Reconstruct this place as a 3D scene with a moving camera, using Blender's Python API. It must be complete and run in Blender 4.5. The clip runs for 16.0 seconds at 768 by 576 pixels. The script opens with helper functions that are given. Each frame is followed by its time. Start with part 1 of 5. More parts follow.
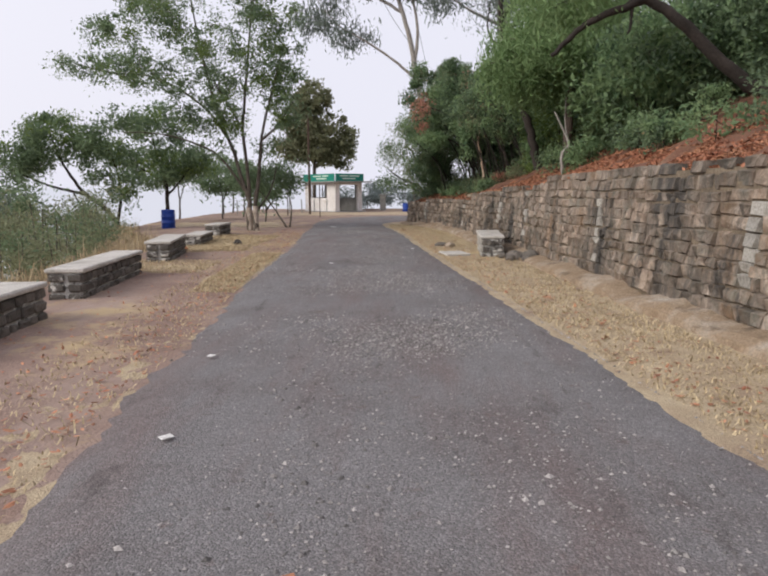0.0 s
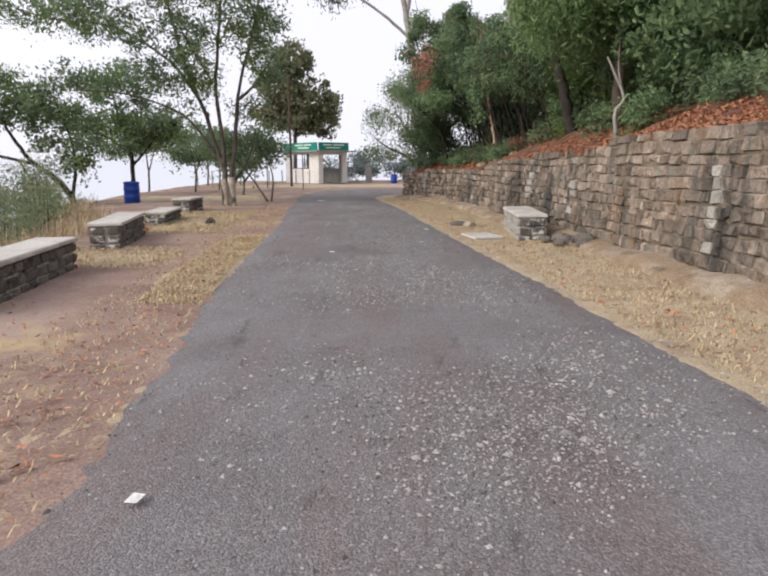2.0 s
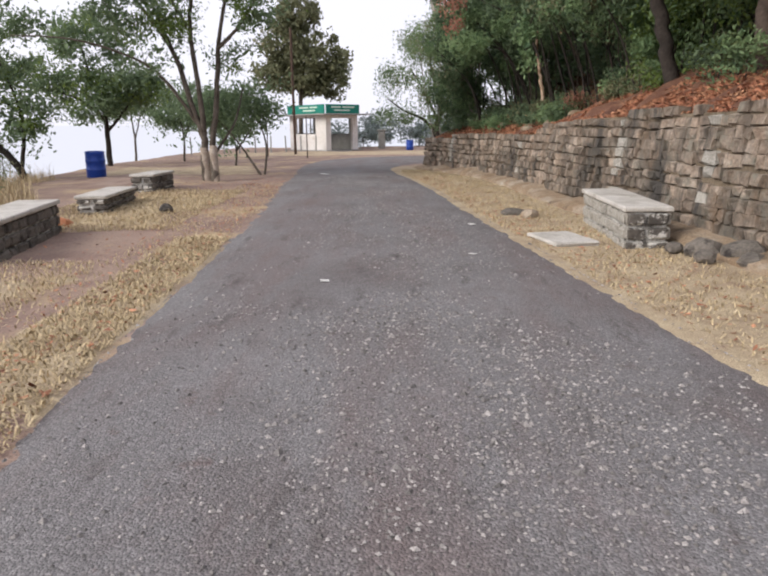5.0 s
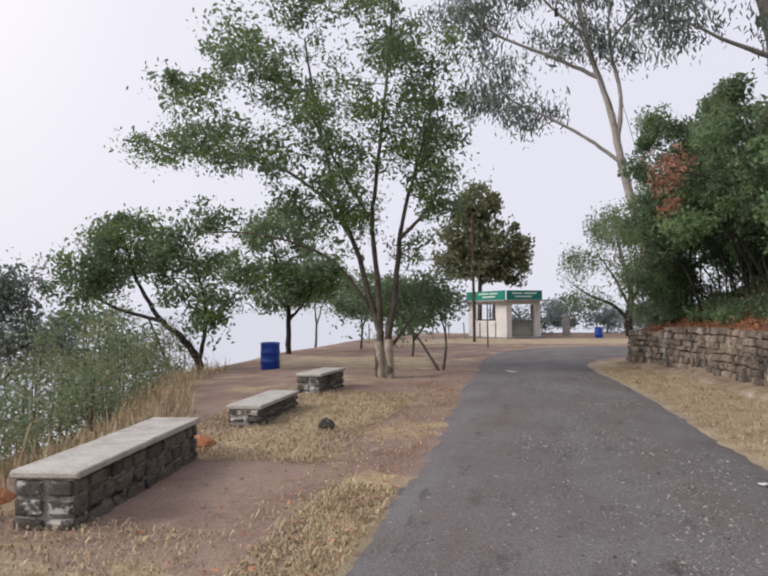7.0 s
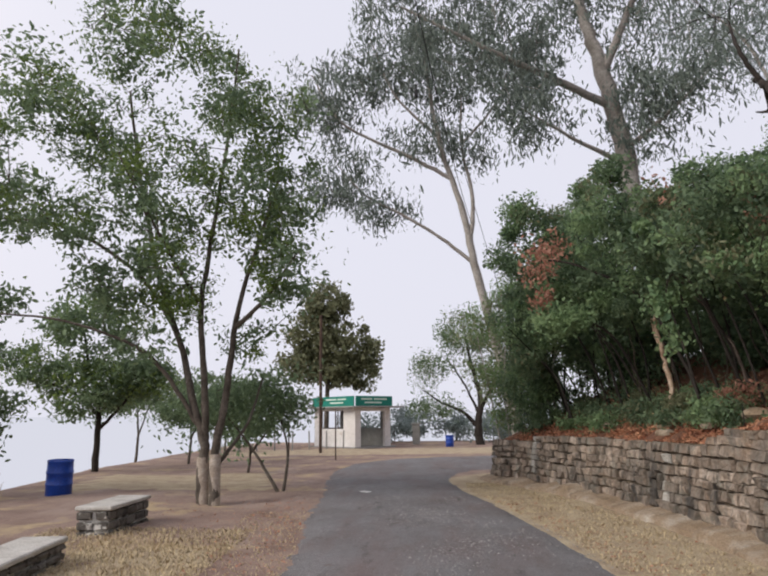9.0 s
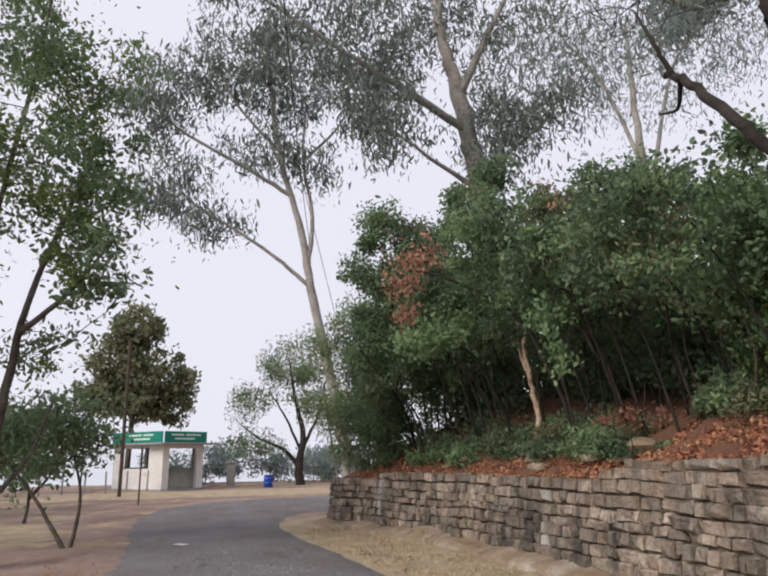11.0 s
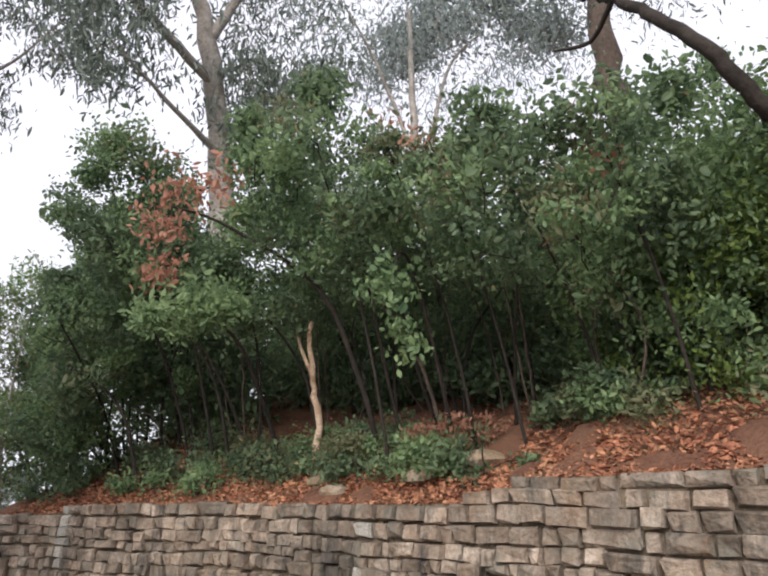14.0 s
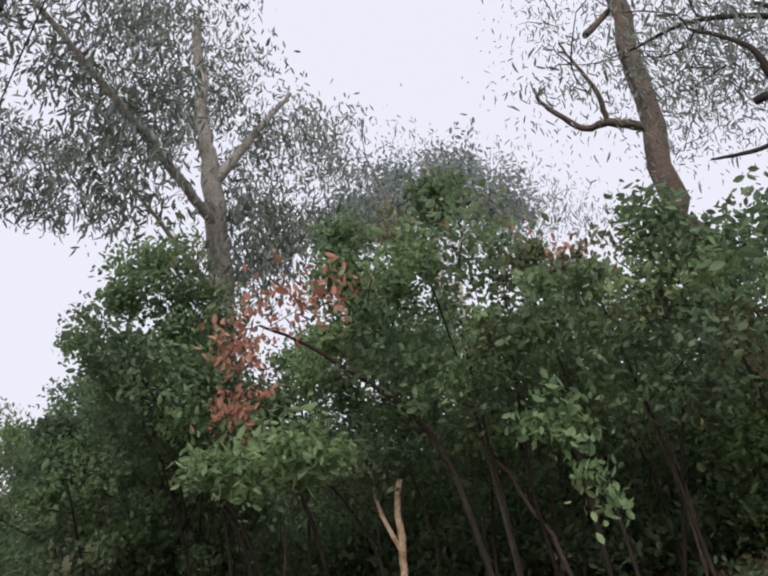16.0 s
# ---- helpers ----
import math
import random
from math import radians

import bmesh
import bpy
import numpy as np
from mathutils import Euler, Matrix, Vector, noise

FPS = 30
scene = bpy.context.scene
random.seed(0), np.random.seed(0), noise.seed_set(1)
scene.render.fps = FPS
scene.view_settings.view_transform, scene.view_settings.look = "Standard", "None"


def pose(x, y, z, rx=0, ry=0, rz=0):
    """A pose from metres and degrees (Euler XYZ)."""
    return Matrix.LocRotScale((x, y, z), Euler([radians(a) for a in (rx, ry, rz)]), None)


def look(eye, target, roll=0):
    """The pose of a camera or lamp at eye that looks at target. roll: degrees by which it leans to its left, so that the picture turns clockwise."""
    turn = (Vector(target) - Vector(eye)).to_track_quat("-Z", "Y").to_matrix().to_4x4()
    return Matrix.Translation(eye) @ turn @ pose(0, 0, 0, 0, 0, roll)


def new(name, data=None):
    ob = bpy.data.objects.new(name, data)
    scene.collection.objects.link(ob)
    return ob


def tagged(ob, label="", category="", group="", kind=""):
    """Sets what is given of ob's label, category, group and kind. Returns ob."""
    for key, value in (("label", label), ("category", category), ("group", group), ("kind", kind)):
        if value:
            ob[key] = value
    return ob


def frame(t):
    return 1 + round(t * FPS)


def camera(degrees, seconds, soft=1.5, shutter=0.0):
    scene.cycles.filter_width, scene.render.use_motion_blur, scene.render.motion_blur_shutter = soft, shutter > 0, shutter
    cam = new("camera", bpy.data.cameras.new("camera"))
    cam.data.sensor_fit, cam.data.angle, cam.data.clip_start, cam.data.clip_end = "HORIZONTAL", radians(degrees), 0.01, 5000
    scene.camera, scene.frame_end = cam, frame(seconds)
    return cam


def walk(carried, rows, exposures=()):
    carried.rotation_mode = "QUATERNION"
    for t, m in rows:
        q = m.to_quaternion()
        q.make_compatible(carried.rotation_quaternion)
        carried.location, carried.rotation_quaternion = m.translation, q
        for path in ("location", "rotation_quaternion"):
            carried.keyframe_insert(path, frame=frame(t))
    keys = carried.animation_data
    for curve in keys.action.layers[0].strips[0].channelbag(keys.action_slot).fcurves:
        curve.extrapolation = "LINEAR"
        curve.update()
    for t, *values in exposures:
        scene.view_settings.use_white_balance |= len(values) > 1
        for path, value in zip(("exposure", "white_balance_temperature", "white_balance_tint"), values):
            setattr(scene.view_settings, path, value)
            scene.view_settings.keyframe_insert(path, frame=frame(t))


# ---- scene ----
cam = camera(59.7, 16.0, soft=2.2)
PATH = [
    (0, (1.112, -1.763, 1.512), (1.007, 0.214, 1.229), -0.4),
    (0.5, (0.973, -0.97, 1.487), (0.881, 1.003, 1.176), -0.3),
    (1, (0.777, -0.141, 1.462), (0.701, 1.831, 1.142), -0.3),
    (1.5, (0.576, 0.678, 1.435), (0.516, 2.647, 1.088), -0.3),
    (2, (0.344, 1.454, 1.43), (0.301, 3.42, 1.065), -0.4),
    (2.5, (0.213, 2.221, 1.473), (0.188, 4.179, 1.069), -0.4),
    (3, (0.095, 2.958, 1.473), (0.084, 4.915, 1.057), -0.4),
    (3.2, (0.049, 3.238, 1.467), (0.044, 5.193, 1.041), -0.4),
    (5.3, (0.08, 6.447, 1.403), (-0.044, 8.388, 0.937), -0.9),
    (5.5, (0.026, 6.716, 1.434), (-0.178, 8.65, 0.969), -1.3),
    (6, (-0.169, 7.321, 1.596), (-0.479, 9.246, 1.154), -1.0),
    (6.5, (-0.363, 7.921, 1.674), (-0.829, 9.853, 1.456), -1.1),
    (7, (-0.565, 8.557, 1.685), (-1.146, 10.469, 1.759), -0.7),
    (7.5, (-0.78, 9.251, 1.694), (-1.383, 11.141, 1.947), -0.6),
    (8, (-0.933, 9.988, 1.688), (-1.516, 11.875, 2.003), -0.7),
    (8.5, (-1.028, 10.617, 1.681), (-1.455, 12.539, 2.036), -0.6),
    (9, (-1.071, 11.263, 1.682), (-1.198, 13.222, 2.064), -0.8),
    (9.5, (-1.128, 11.925, 1.673), (-0.89, 13.868, 2.082), -1.0),
    (9.7, (-1.129, 12.188, 1.64), (-0.756, 14.101, 2.09), -0.9),
    (11.8, (-1.871, 14.139, 1.542), (-1.426, 16.023, 2.046), -1.0),
    (12, (-1.892, 14.38, 1.527), (-1.321, 16.228, 2.037), -1.0),
    (12.5, (-1.953, 15.092, 1.539), (-1.117, 16.829, 2.071), -1.1),
    (13, (-1.881, 15.734, 1.559), (-0.944, 17.418, 2.094), -1.5),
    (13.5, (-1.947, 16.398, 1.569), (-0.919, 18.029, 2.1), -1.4),
    (14, (-1.928, 17.059, 1.531), (-0.644, 18.495, 2.067), -1.6),
    (14.5, (-2.005, 17.713, 1.627), (-0.456, 18.867, 2.145), -1.9),
    (15, (-2.036, 18.25, 1.569), (-0.427, 19.304, 2.117), -2.1),
    (15.5, (-2.257, 19.015, 1.567), (-0.727, 19.996, 2.4), -3.3),
    (16, (-2.367, 19.705, 1.69), (-1.047, 20.817, 2.7), -4.1),
]
EXPOSURES = [(0.0, 0.15), (1.5, 0.32), (3.0, 0.45), (5.5, 0.38), (6.5, 0.2), (7.5, 0.02), (9.5, 0.1), (12.0, 0.15), (13.5, 0.25), (14.5, 1.0), (15.0, 1.15), (15.5, 0.7), (16.0, 0.2)]
walk(cam, [(t, look(eye, target, roll)) for t, eye, target, roll in PATH], EXPOSURES)

# ---- light: overcast, hazy morning ----
world = bpy.data.worlds.new("overcast_sky")
scene.world = world
world.use_nodes = True
wn, wl = world.node_tree.nodes, world.node_tree.links
wn.clear()
sky = wn.new("ShaderNodeTexSky")
sky.sky_type, sky.sun_disc = "NISHITA", False
sky.sun_elevation, sky.sun_rotation = radians(31), radians(-58)
sky.air_density, sky.dust_density = 1.0, 6.0
bg_sky = wn.new("ShaderNodeBackground")
bg_sky.inputs["Strength"].default_value = 0.004
wl.new(sky.outputs[0], bg_sky.inputs["Color"])
bg_cloud = wn.new("ShaderNodeBackground")
bg_cloud.inputs["Color"].default_value = (0.735, 0.735, 0.83, 1)
bg_cloud.inputs["Strength"].default_value = 1.0
add_bg = wn.new("ShaderNodeAddShader")
wl.new(bg_sky.outputs[0], add_bg.inputs[0])
wl.new(bg_cloud.outputs[0], add_bg.inputs[1])
w_out = wn.new("ShaderNodeOutputWorld")
wl.new(add_bg.outputs[0], w_out.inputs["Surface"])

sun_data = bpy.data.lights.new("sun", "SUN")
sun_data.energy, sun_data.angle, sun_data.color = 2.3, radians(30), (1.0, 0.95, 0.88)
sun = new("sun", sun_data)
sun.matrix_world = look((-26, 4, 19), (0, 20, 0))

# ---- materials ----
def mat(name, colors, scale=4.0, rough=0.9, bump=0.3, fine=60.0, rand="", rand_amt=0.25, spec=0.3, metal=0.0, detail=6.0, bump_dist=0.01):
    """Two-scale procedural surface: large noise picks between the colours, fine grain darkens and lifts."""
    m = bpy.data.materials.new(name)
    m.use_nodes = True
    n, l = m.node_tree.nodes, m.node_tree.links
    b = n["Principled BSDF"]
    b.inputs["Roughness"].default_value = rough
    b.inputs["Specular IOR Level"].default_value = spec
    b.inputs["Metallic"].default_value = metal
    geo = n.new("ShaderNodeNewGeometry")
    big = n.new("ShaderNodeTexNoise")
    big.inputs["Scale"].default_value, big.inputs["Detail"].default_value = scale, detail
    big.inputs["Roughness"].default_value = 0.65
    l.new(geo.outputs["Position"], big.inputs["Vector"])
    ramp = n.new("ShaderNodeValToRGB")
    els = ramp.color_ramp.elements
    k = len(colors)
    while len(els) < k:
        els.new(0.5)
    for i, c in enumerate(colors):
        els[i].position = 0.5 if k == 1 else 0.3 + 0.4 * i / (k - 1)
        els[i].color = (*c, 1)
    l.new(big.outputs["Fac"], ramp.inputs["Fac"])
    grain = n.new("ShaderNodeTexNoise")
    grain.inputs["Scale"].default_value, grain.inputs["Detail"].default_value = fine, 4.0
    l.new(geo.outputs["Position"], grain.inputs["Vector"])
    gr = n.new("ShaderNodeMapRange")
    gr.inputs["From Min"].default_value, gr.inputs["From Max"].default_value = 0.3, 0.7
    gr.inputs["To Min"].default_value, gr.inputs["To Max"].default_value = 0.75, 1.25
    l.new(grain.outputs["Fac"], gr.inputs["Value"])
    val = gr.outputs["Result"]
    if rand:
        src = geo.outputs["Random Per Island"] if rand == "island" else n.new("ShaderNodeObjectInfo").outputs["Random"]
        rr = n.new("ShaderNodeMapRange")
        rr.inputs["To Min"].default_value, rr.inputs["To Max"].default_value = 1 - rand_amt, 1 + rand_amt
        l.new(src, rr.inputs["Value"])
        mu = n.new("ShaderNodeMath")
        mu.operation = "MULTIPLY"
        l.new(val, mu.inputs[0]), l.new(rr.outputs["Result"], mu.inputs[1])
        val = mu.outputs[0]
    mix = n.new("ShaderNodeVectorMath")
    mix.operation = "SCALE"
    l.new(ramp.outputs["Color"], mix.inputs[0]), l.new(val, mix.inputs["Scale"])
    l.new(mix.outputs[0], b.inputs["Base Color"])
    if bump:
        bp = n.new("ShaderNodeBump")
        bp.inputs["Strength"].default_value, bp.inputs["Distance"].default_value = bump, bump_dist
        l.new(grain.outputs["Fac"], bp.inputs["Height"])
        l.new(bp.outputs["Normal"], b.inputs["Normal"])
    return m


def stain(m, color, scale, lo, hi, stretch=(1, 1, 1)):
    """Adds shaped stains (mould, lime, dust) over the material's colour."""
    n, l = m.node_tree.nodes, m.node_tree.links
    b = n["Principled BSDF"]
    old = b.inputs["Base Color"].links[0].from_socket
    geo = n.new("ShaderNodeNewGeometry")
    sc = n.new("ShaderNodeMapping")
    sc.inputs["Scale"].default_value = stretch
    l.new(geo.outputs["Position"], sc.inputs["Vector"])
    tex = n.new("ShaderNodeTexNoise")
    tex.inputs["Scale"].default_value, tex.inputs["Detail"].default_value = scale, 7.0
    tex.inputs["Roughness"].default_value = 0.7
    l.new(sc.outputs[0], tex.inputs["Vector"])
    mr = n.new("ShaderNodeMapRange")
    mr.inputs["From Min"].default_value, mr.inputs["From Max"].default_value = lo, hi
    l.new(tex.outputs["Fac"], mr.inputs["Value"])
    mx = n.new("ShaderNodeMix")
    mx.data_type = "RGBA"
    l.new(mr.outputs["Result"], mx.inputs["Factor"])
    l.new(old, mx.inputs["A"])
    mx.inputs["B"].default_value = (*color, 1)
    l.new(mx.outputs["Result"], b.inputs["Base Color"])
    return m


def leaf_mat(name, c1, c2, c3=None, trans=0.35, rough=0.55):
    """Leaf: colour varies leaf by leaf, and by cluster for painted highlights and gaps; light passes through."""
    m = bpy.data.materials.new(name)
    m.use_nodes = True
    n, l = m.node_tree.nodes, m.node_tree.links
    b = n["Principled BSDF"]
    b.inputs["Roughness"].default_value = rough
    b.inputs["Specular IOR Level"].default_value = 0.3
    geo = n.new("ShaderNodeNewGeometry")
    ramp = n.new("ShaderNodeValToRGB")
    e = ramp.color_ramp.elements
    e[0].color, e[1].color = (*c1, 1), (*c2, 1)
    if c3:
        x = e.new(0.93)
        x.color = (*c2, 1)
        e[2].position, e[2].color = 1.0, (*c3, 1)
    # Cluster noise puts lit sprays and dark gaps into the leaf colour.
    cl = n.new("ShaderNodeTexNoise")
    cl.inputs["Scale"].default_value = 2.1
    l.new(geo.outputs["Position"], cl.inputs["Vector"])
    ad = n.new("ShaderNodeMath")
    ad.operation = "MULTIPLY_ADD"
    l.new(geo.outputs["Random Per Island"], ad.inputs[0])
    ad.inputs[1].default_value = 0.5
    ml = n.new("ShaderNodeMapRange")
    ml.inputs["From Min"].default_value, ml.inputs["From Max"].default_value = 0.3, 0.7
    ml.inputs["To Max"].default_value = 0.5
    l.new(cl.outputs["Fac"], ml.inputs["Value"])
    l.new(ml.outputs["Result"], ad.inputs[2])
    l.new(ad.outputs[0], ramp.inputs["Fac"])
    l.new(ramp.outputs["Color"], b.inputs["Base Color"])
    tr = n.new("ShaderNodeBsdfTranslucent")
    l.new(ramp.outputs["Color"], tr.inputs["Color"])
    mx = n.new("ShaderNodeMixShader")
    mx.inputs[0].default_value = trans
    l.new(b.outputs[0], mx.inputs[1]), l.new(tr.outputs[0], mx.inputs[2])
    l.new(mx.outputs[0], n["Material Output"].inputs["Surface"])
    return m


M_ROAD = mat("asphalt", [(0.135, 0.118, 0.116), (0.170, 0.160, 0.160), (0.198, 0.189, 0.190)], 0.7, 0.85, 0.7, 85, bump_dist=0.012)
stain(M_ROAD, (0.155, 0.112, 0.105), 0.55, 0.46, 0.74, (1.6, 0.35, 1))
stain(M_ROAD, (0.125, 0.085, 0.075), 5.0, 0.60, 0.78)
stain(M_ROAD, (0.06, 0.054, 0.052), 1.1, 0.6, 0.74, (1.6, 0.5, 1))
stain(M_ROAD, (0.080, 0.068, 0.064), 2.4, 0.58, 0.72, (1.8, 0.5, 1))


def aggregate(m, scale, lo, hi):
    """Stone chips set in the binder: cell by cell lighter or darker, with relief."""
    n, l = m.node_tree.nodes, m.node_tree.links
    b = n["Principled BSDF"]
    old = b.inputs["Base Color"].links[0].from_socket
    geo = n.new("ShaderNodeNewGeometry")
    vor = n.new("ShaderNodeTexVoronoi")
    vor.inputs["Scale"].default_value = scale
    l.new(geo.outputs["Position"], vor.inputs["Vector"])
    sep = n.new("ShaderNodeSeparateColor")
    l.new(vor.outputs["Color"], sep.inputs[0])
    curve = n.new("ShaderNodeMath")
    curve.operation = "POWER"
    l.new(sep.outputs[0], curve.inputs[0])
    curve.inputs[1].default_value = 2.2
    mr = n.new("ShaderNodeMapRange")
    mr.inputs["To Min"].default_value, mr.inputs["To Max"].default_value = lo, hi
    l.new(curve.outputs[0], mr.inputs["Value"])
    sc = n.new("ShaderNodeVectorMath")
    sc.operation = "SCALE"
    l.new(old, sc.inputs[0]), l.new(mr.outputs["Result"], sc.inputs["Scale"])
    l.new(sc.outputs[0], b.inputs["Base Color"])
    bp = n.new("ShaderNodeBump")
    bp.inputs["Strength"].default_value, bp.inputs["Distance"].default_value = 0.6, 0.010
    bp.invert = True
    l.new(vor.outputs["Distance"], bp.inputs["Height"])
    l.new(bp.outputs["Normal"], b.inputs["Normal"])
    return m


aggregate(M_ROAD, 95, 0.82, 1.42)
M_CHIP = mat("stone_chips", [(0.165, 0.150, 0.143), (0.315, 0.292, 0.277)], 8, 0.8, 0.2, 120, "island", 0.6)
M_SOIL = mat("red_soil", [(0.185, 0.119, 0.094), (0.265, 0.183, 0.148), (0.330, 0.240, 0.185)], 0.9, 0.95, 0.6, 45, bump_dist=0.02)
stain(M_SOIL, (0.34, 0.255, 0.215), 0.7, 0.52, 0.66, (1.0, 0.35, 1))
stain(M_SOIL, (0.42, 0.315, 0.19), 0.55, 0.53, 0.62)
stain(M_SOIL, (0.13, 0.072, 0.056), 3.6, 0.60, 0.72)
M_STRAW = mat("dry_straw", [(0.34, 0.26, 0.155), (0.46, 0.365, 0.225), (0.54, 0.44, 0.285)], 2.5, 0.95, 0.4, 40, "island", 0.3)
M_STRAWBED = mat("straw_bed", [(0.300, 0.222, 0.155), (0.405, 0.320, 0.215), (0.48, 0.39, 0.265)], 1.8, 0.95, 0.7, 70, bump_dist=0.02)
stain(M_STRAWBED, (0.22, 0.14, 0.10), 2.2, 0.58, 0.7)
M_LITTER = mat("leaf_litter_soil", [(0.098, 0.043, 0.029), (0.165, 0.079, 0.050), (0.210, 0.115, 0.072)], 2.0, 0.95, 0.8, 30, bump_dist=0.03)
M_DRYLEAF = mat("fallen_leaves", [(0.22, 0.08, 0.05), (0.36, 0.16, 0.09), (0.42, 0.24, 0.14)], 3, 0.8, 0.0, 60, "island", 0.45)


def stone_material(name, rand):
    m = mat(name, [(0.165, 0.118, 0.088), (0.262, 0.205, 0.158), (0.39, 0.325, 0.268)], 3.2, 0.9, 0.9, 22, rand, 0.38, bump_dist=0.03)
    stain(m, (0.20, 0.185, 0.15), 3.5, 0.5, 0.66)
    stain(m, (0.20, 0.125, 0.07), 1.3, 0.55, 0.7, (1, 1, 0.6))
    stain(m, (0.07, 0.062, 0.052), 0.9, 0.47, 0.64, (1, 0.9, 0.4))
    return stain(m, (0.060, 0.054, 0.048), 1.8, 0.52, 0.62, (1, 1, 0.18))


M_STONE = stone_material("wall_stone", "object")
M_STONE_J = stone_material("wall_stone_far", "island")
M_LIME = mat("limewashed_stone", [(0.235, 0.215, 0.185), (0.42, 0.40, 0.36)], 5, 0.9, 0.5, 40, "island", 0.2)
stain(M_LIME, (0.16, 0.14, 0.11), 5, 0.55, 0.7)
M_MORTAR = mat("dark_mortar", [(0.10, 0.078, 0.055), (0.235, 0.185, 0.13)], 2.0, 0.95, 0.8, 30, bump_dist=0.02)
M_CURB = mat("cement_footing", [(0.21, 0.145, 0.09), (0.27, 0.20, 0.135), (0.40, 0.35, 0.29)], 1.9, 0.9, 0.5, 40)
stain(M_CURB, (0.11, 0.08, 0.055), 2.2, 0.55, 0.68)
M_SLAB = mat("cement_slab", [(0.44, 0.41, 0.37), (0.56, 0.53, 0.49)], 3, 0.85, 0.5, 60)
stain(M_SLAB, (0.33, 0.30, 0.26), 2.2, 0.48, 0.66)
stain(M_SLAB, (0.09, 0.08, 0.07), 5, 0.62, 0.70)
M_BSTONE = mat("bench_stone", [(0.075, 0.066, 0.058), (0.136, 0.119, 0.102), (0.184, 0.165, 0.141)], 3, 0.92, 0.7, 30, "object", 0.3, bump_dist=0.02)
stain(M_BSTONE, (0.035, 0.03, 0.028), 3.0, 0.5, 0.62)
M_PATCH = mat("patched_stone", [(0.07, 0.062, 0.055), (0.13, 0.115, 0.10)], 3, 0.92, 0.7, 30, bump_dist=0.02)
stain(M_PATCH, (0.55, 0.53, 0.49), 4.5, 0.52, 0.58)
M_POINT = mat("white_pointing", [(0.184, 0.172, 0.149), (0.632, 0.621, 0.586)], 4, 0.9, 0.4, 50)
stain(M_POINT, (0.05, 0.045, 0.04), 3.5, 0.5, 0.6)
M_BARK = mat("grey_bark", [(0.050, 0.040, 0.032), (0.100, 0.082, 0.066), (0.150, 0.130, 0.108)], 3, 0.95, 0.8, 22, bump_dist=0.02)
M_EUC = mat("smooth_pale_bark", [(0.192, 0.168, 0.144), (0.320, 0.288, 0.256), (0.368, 0.336, 0.304)], 1.5, 0.8, 0.3, 14)
M_DARKBARK = mat("dark_bark", [(0.022, 0.018, 0.015), (0.05, 0.04, 0.034)], 3, 0.95, 0.8, 20, bump_dist=0.02)
M_REDBARK = mat("reddish_bark", [(0.062, 0.046, 0.038), (0.145, 0.108, 0.086)], 3, 0.9, 0.6, 22, bump_dist=0.02)
M_PEEL = mat("peeling_bark", [(0.22, 0.12, 0.07), (0.48, 0.34, 0.24), (0.55, 0.44, 0.34)], 8, 0.9, 0.6, 30)
M_LIMETRUNK = mat("limewashed_bark", [(0.30, 0.24, 0.19), (0.46, 0.40, 0.34)], 4, 0.95, 0.5, 25)
M_WHITEWALL = mat("whitewashed_wall", [(0.62, 0.58, 0.54), (0.74, 0.71, 0.69)], 1.2, 0.9, 0.2, 30)
stain(M_WHITEWALL, (0.45, 0.38, 0.31), 1.5, 0.58, 0.75)
M_GREEN = mat("green_sign_paint", [(0.003, 0.14, 0.10), (0.006, 0.21, 0.15)], 2, 0.5, 0.05, 40)
M_LETTER = mat("pale_lettering", [(0.5, 0.6, 0.5), (0.62, 0.7, 0.6)], 5, 0.6, 0.0, 40)
M_CONC = mat("grey_concrete", [(0.22, 0.21, 0.20), (0.34, 0.33, 0.31)], 2, 0.9, 0.3, 40)
M_BLUE = mat("blue_plastic", [(0.004, 0.04, 0.28), (0.008, 0.06, 0.38)], 2, 0.4, 0.05, 30, spec=0.5)
M_IRON = mat("rusty_iron", [(0.05, 0.035, 0.028), (0.12, 0.075, 0.055)], 8, 0.8, 0.3, 60, metal=0.3)
M_BLACKWIRE = mat("black_cable", [(0.015, 0.015, 0.015), (0.03, 0.03, 0.03)], 8, 0.6, 0.0, 60)
M_ORANGE = mat("orange_earth", [(0.36, 0.13, 0.06), (0.48, 0.22, 0.12)], 6, 0.95, 0.6, 40)
M_PAPER = mat("scrap_paper", [(0.6, 0.58, 0.55), (0.72, 0.7, 0.68)], 8, 0.8, 0.1, 60)

L_MAIN = leaf_mat("broad_leaf_green", (0.094, 0.142, 0.086), (0.240, 0.322, 0.169), trans=0.45)
L_YOUNG = leaf_mat("young_leaf_green", (0.101, 0.158, 0.039), (0.216, 0.288, 0.078), trans=0.45)
L_EUC = leaf_mat("grey_green_leaf", (0.100, 0.128, 0.109), (0.237, 0.278, 0.231), trans=0.25)
L_TEAK = leaf_mat("brownish_leaf", (0.101, 0.118, 0.060), (0.254, 0.254, 0.144), (0.406, 0.304, 0.186), trans=0.4)
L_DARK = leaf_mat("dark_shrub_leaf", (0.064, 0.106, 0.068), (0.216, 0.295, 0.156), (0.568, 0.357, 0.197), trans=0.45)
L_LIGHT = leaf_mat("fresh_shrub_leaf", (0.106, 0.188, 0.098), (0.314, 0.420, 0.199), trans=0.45)
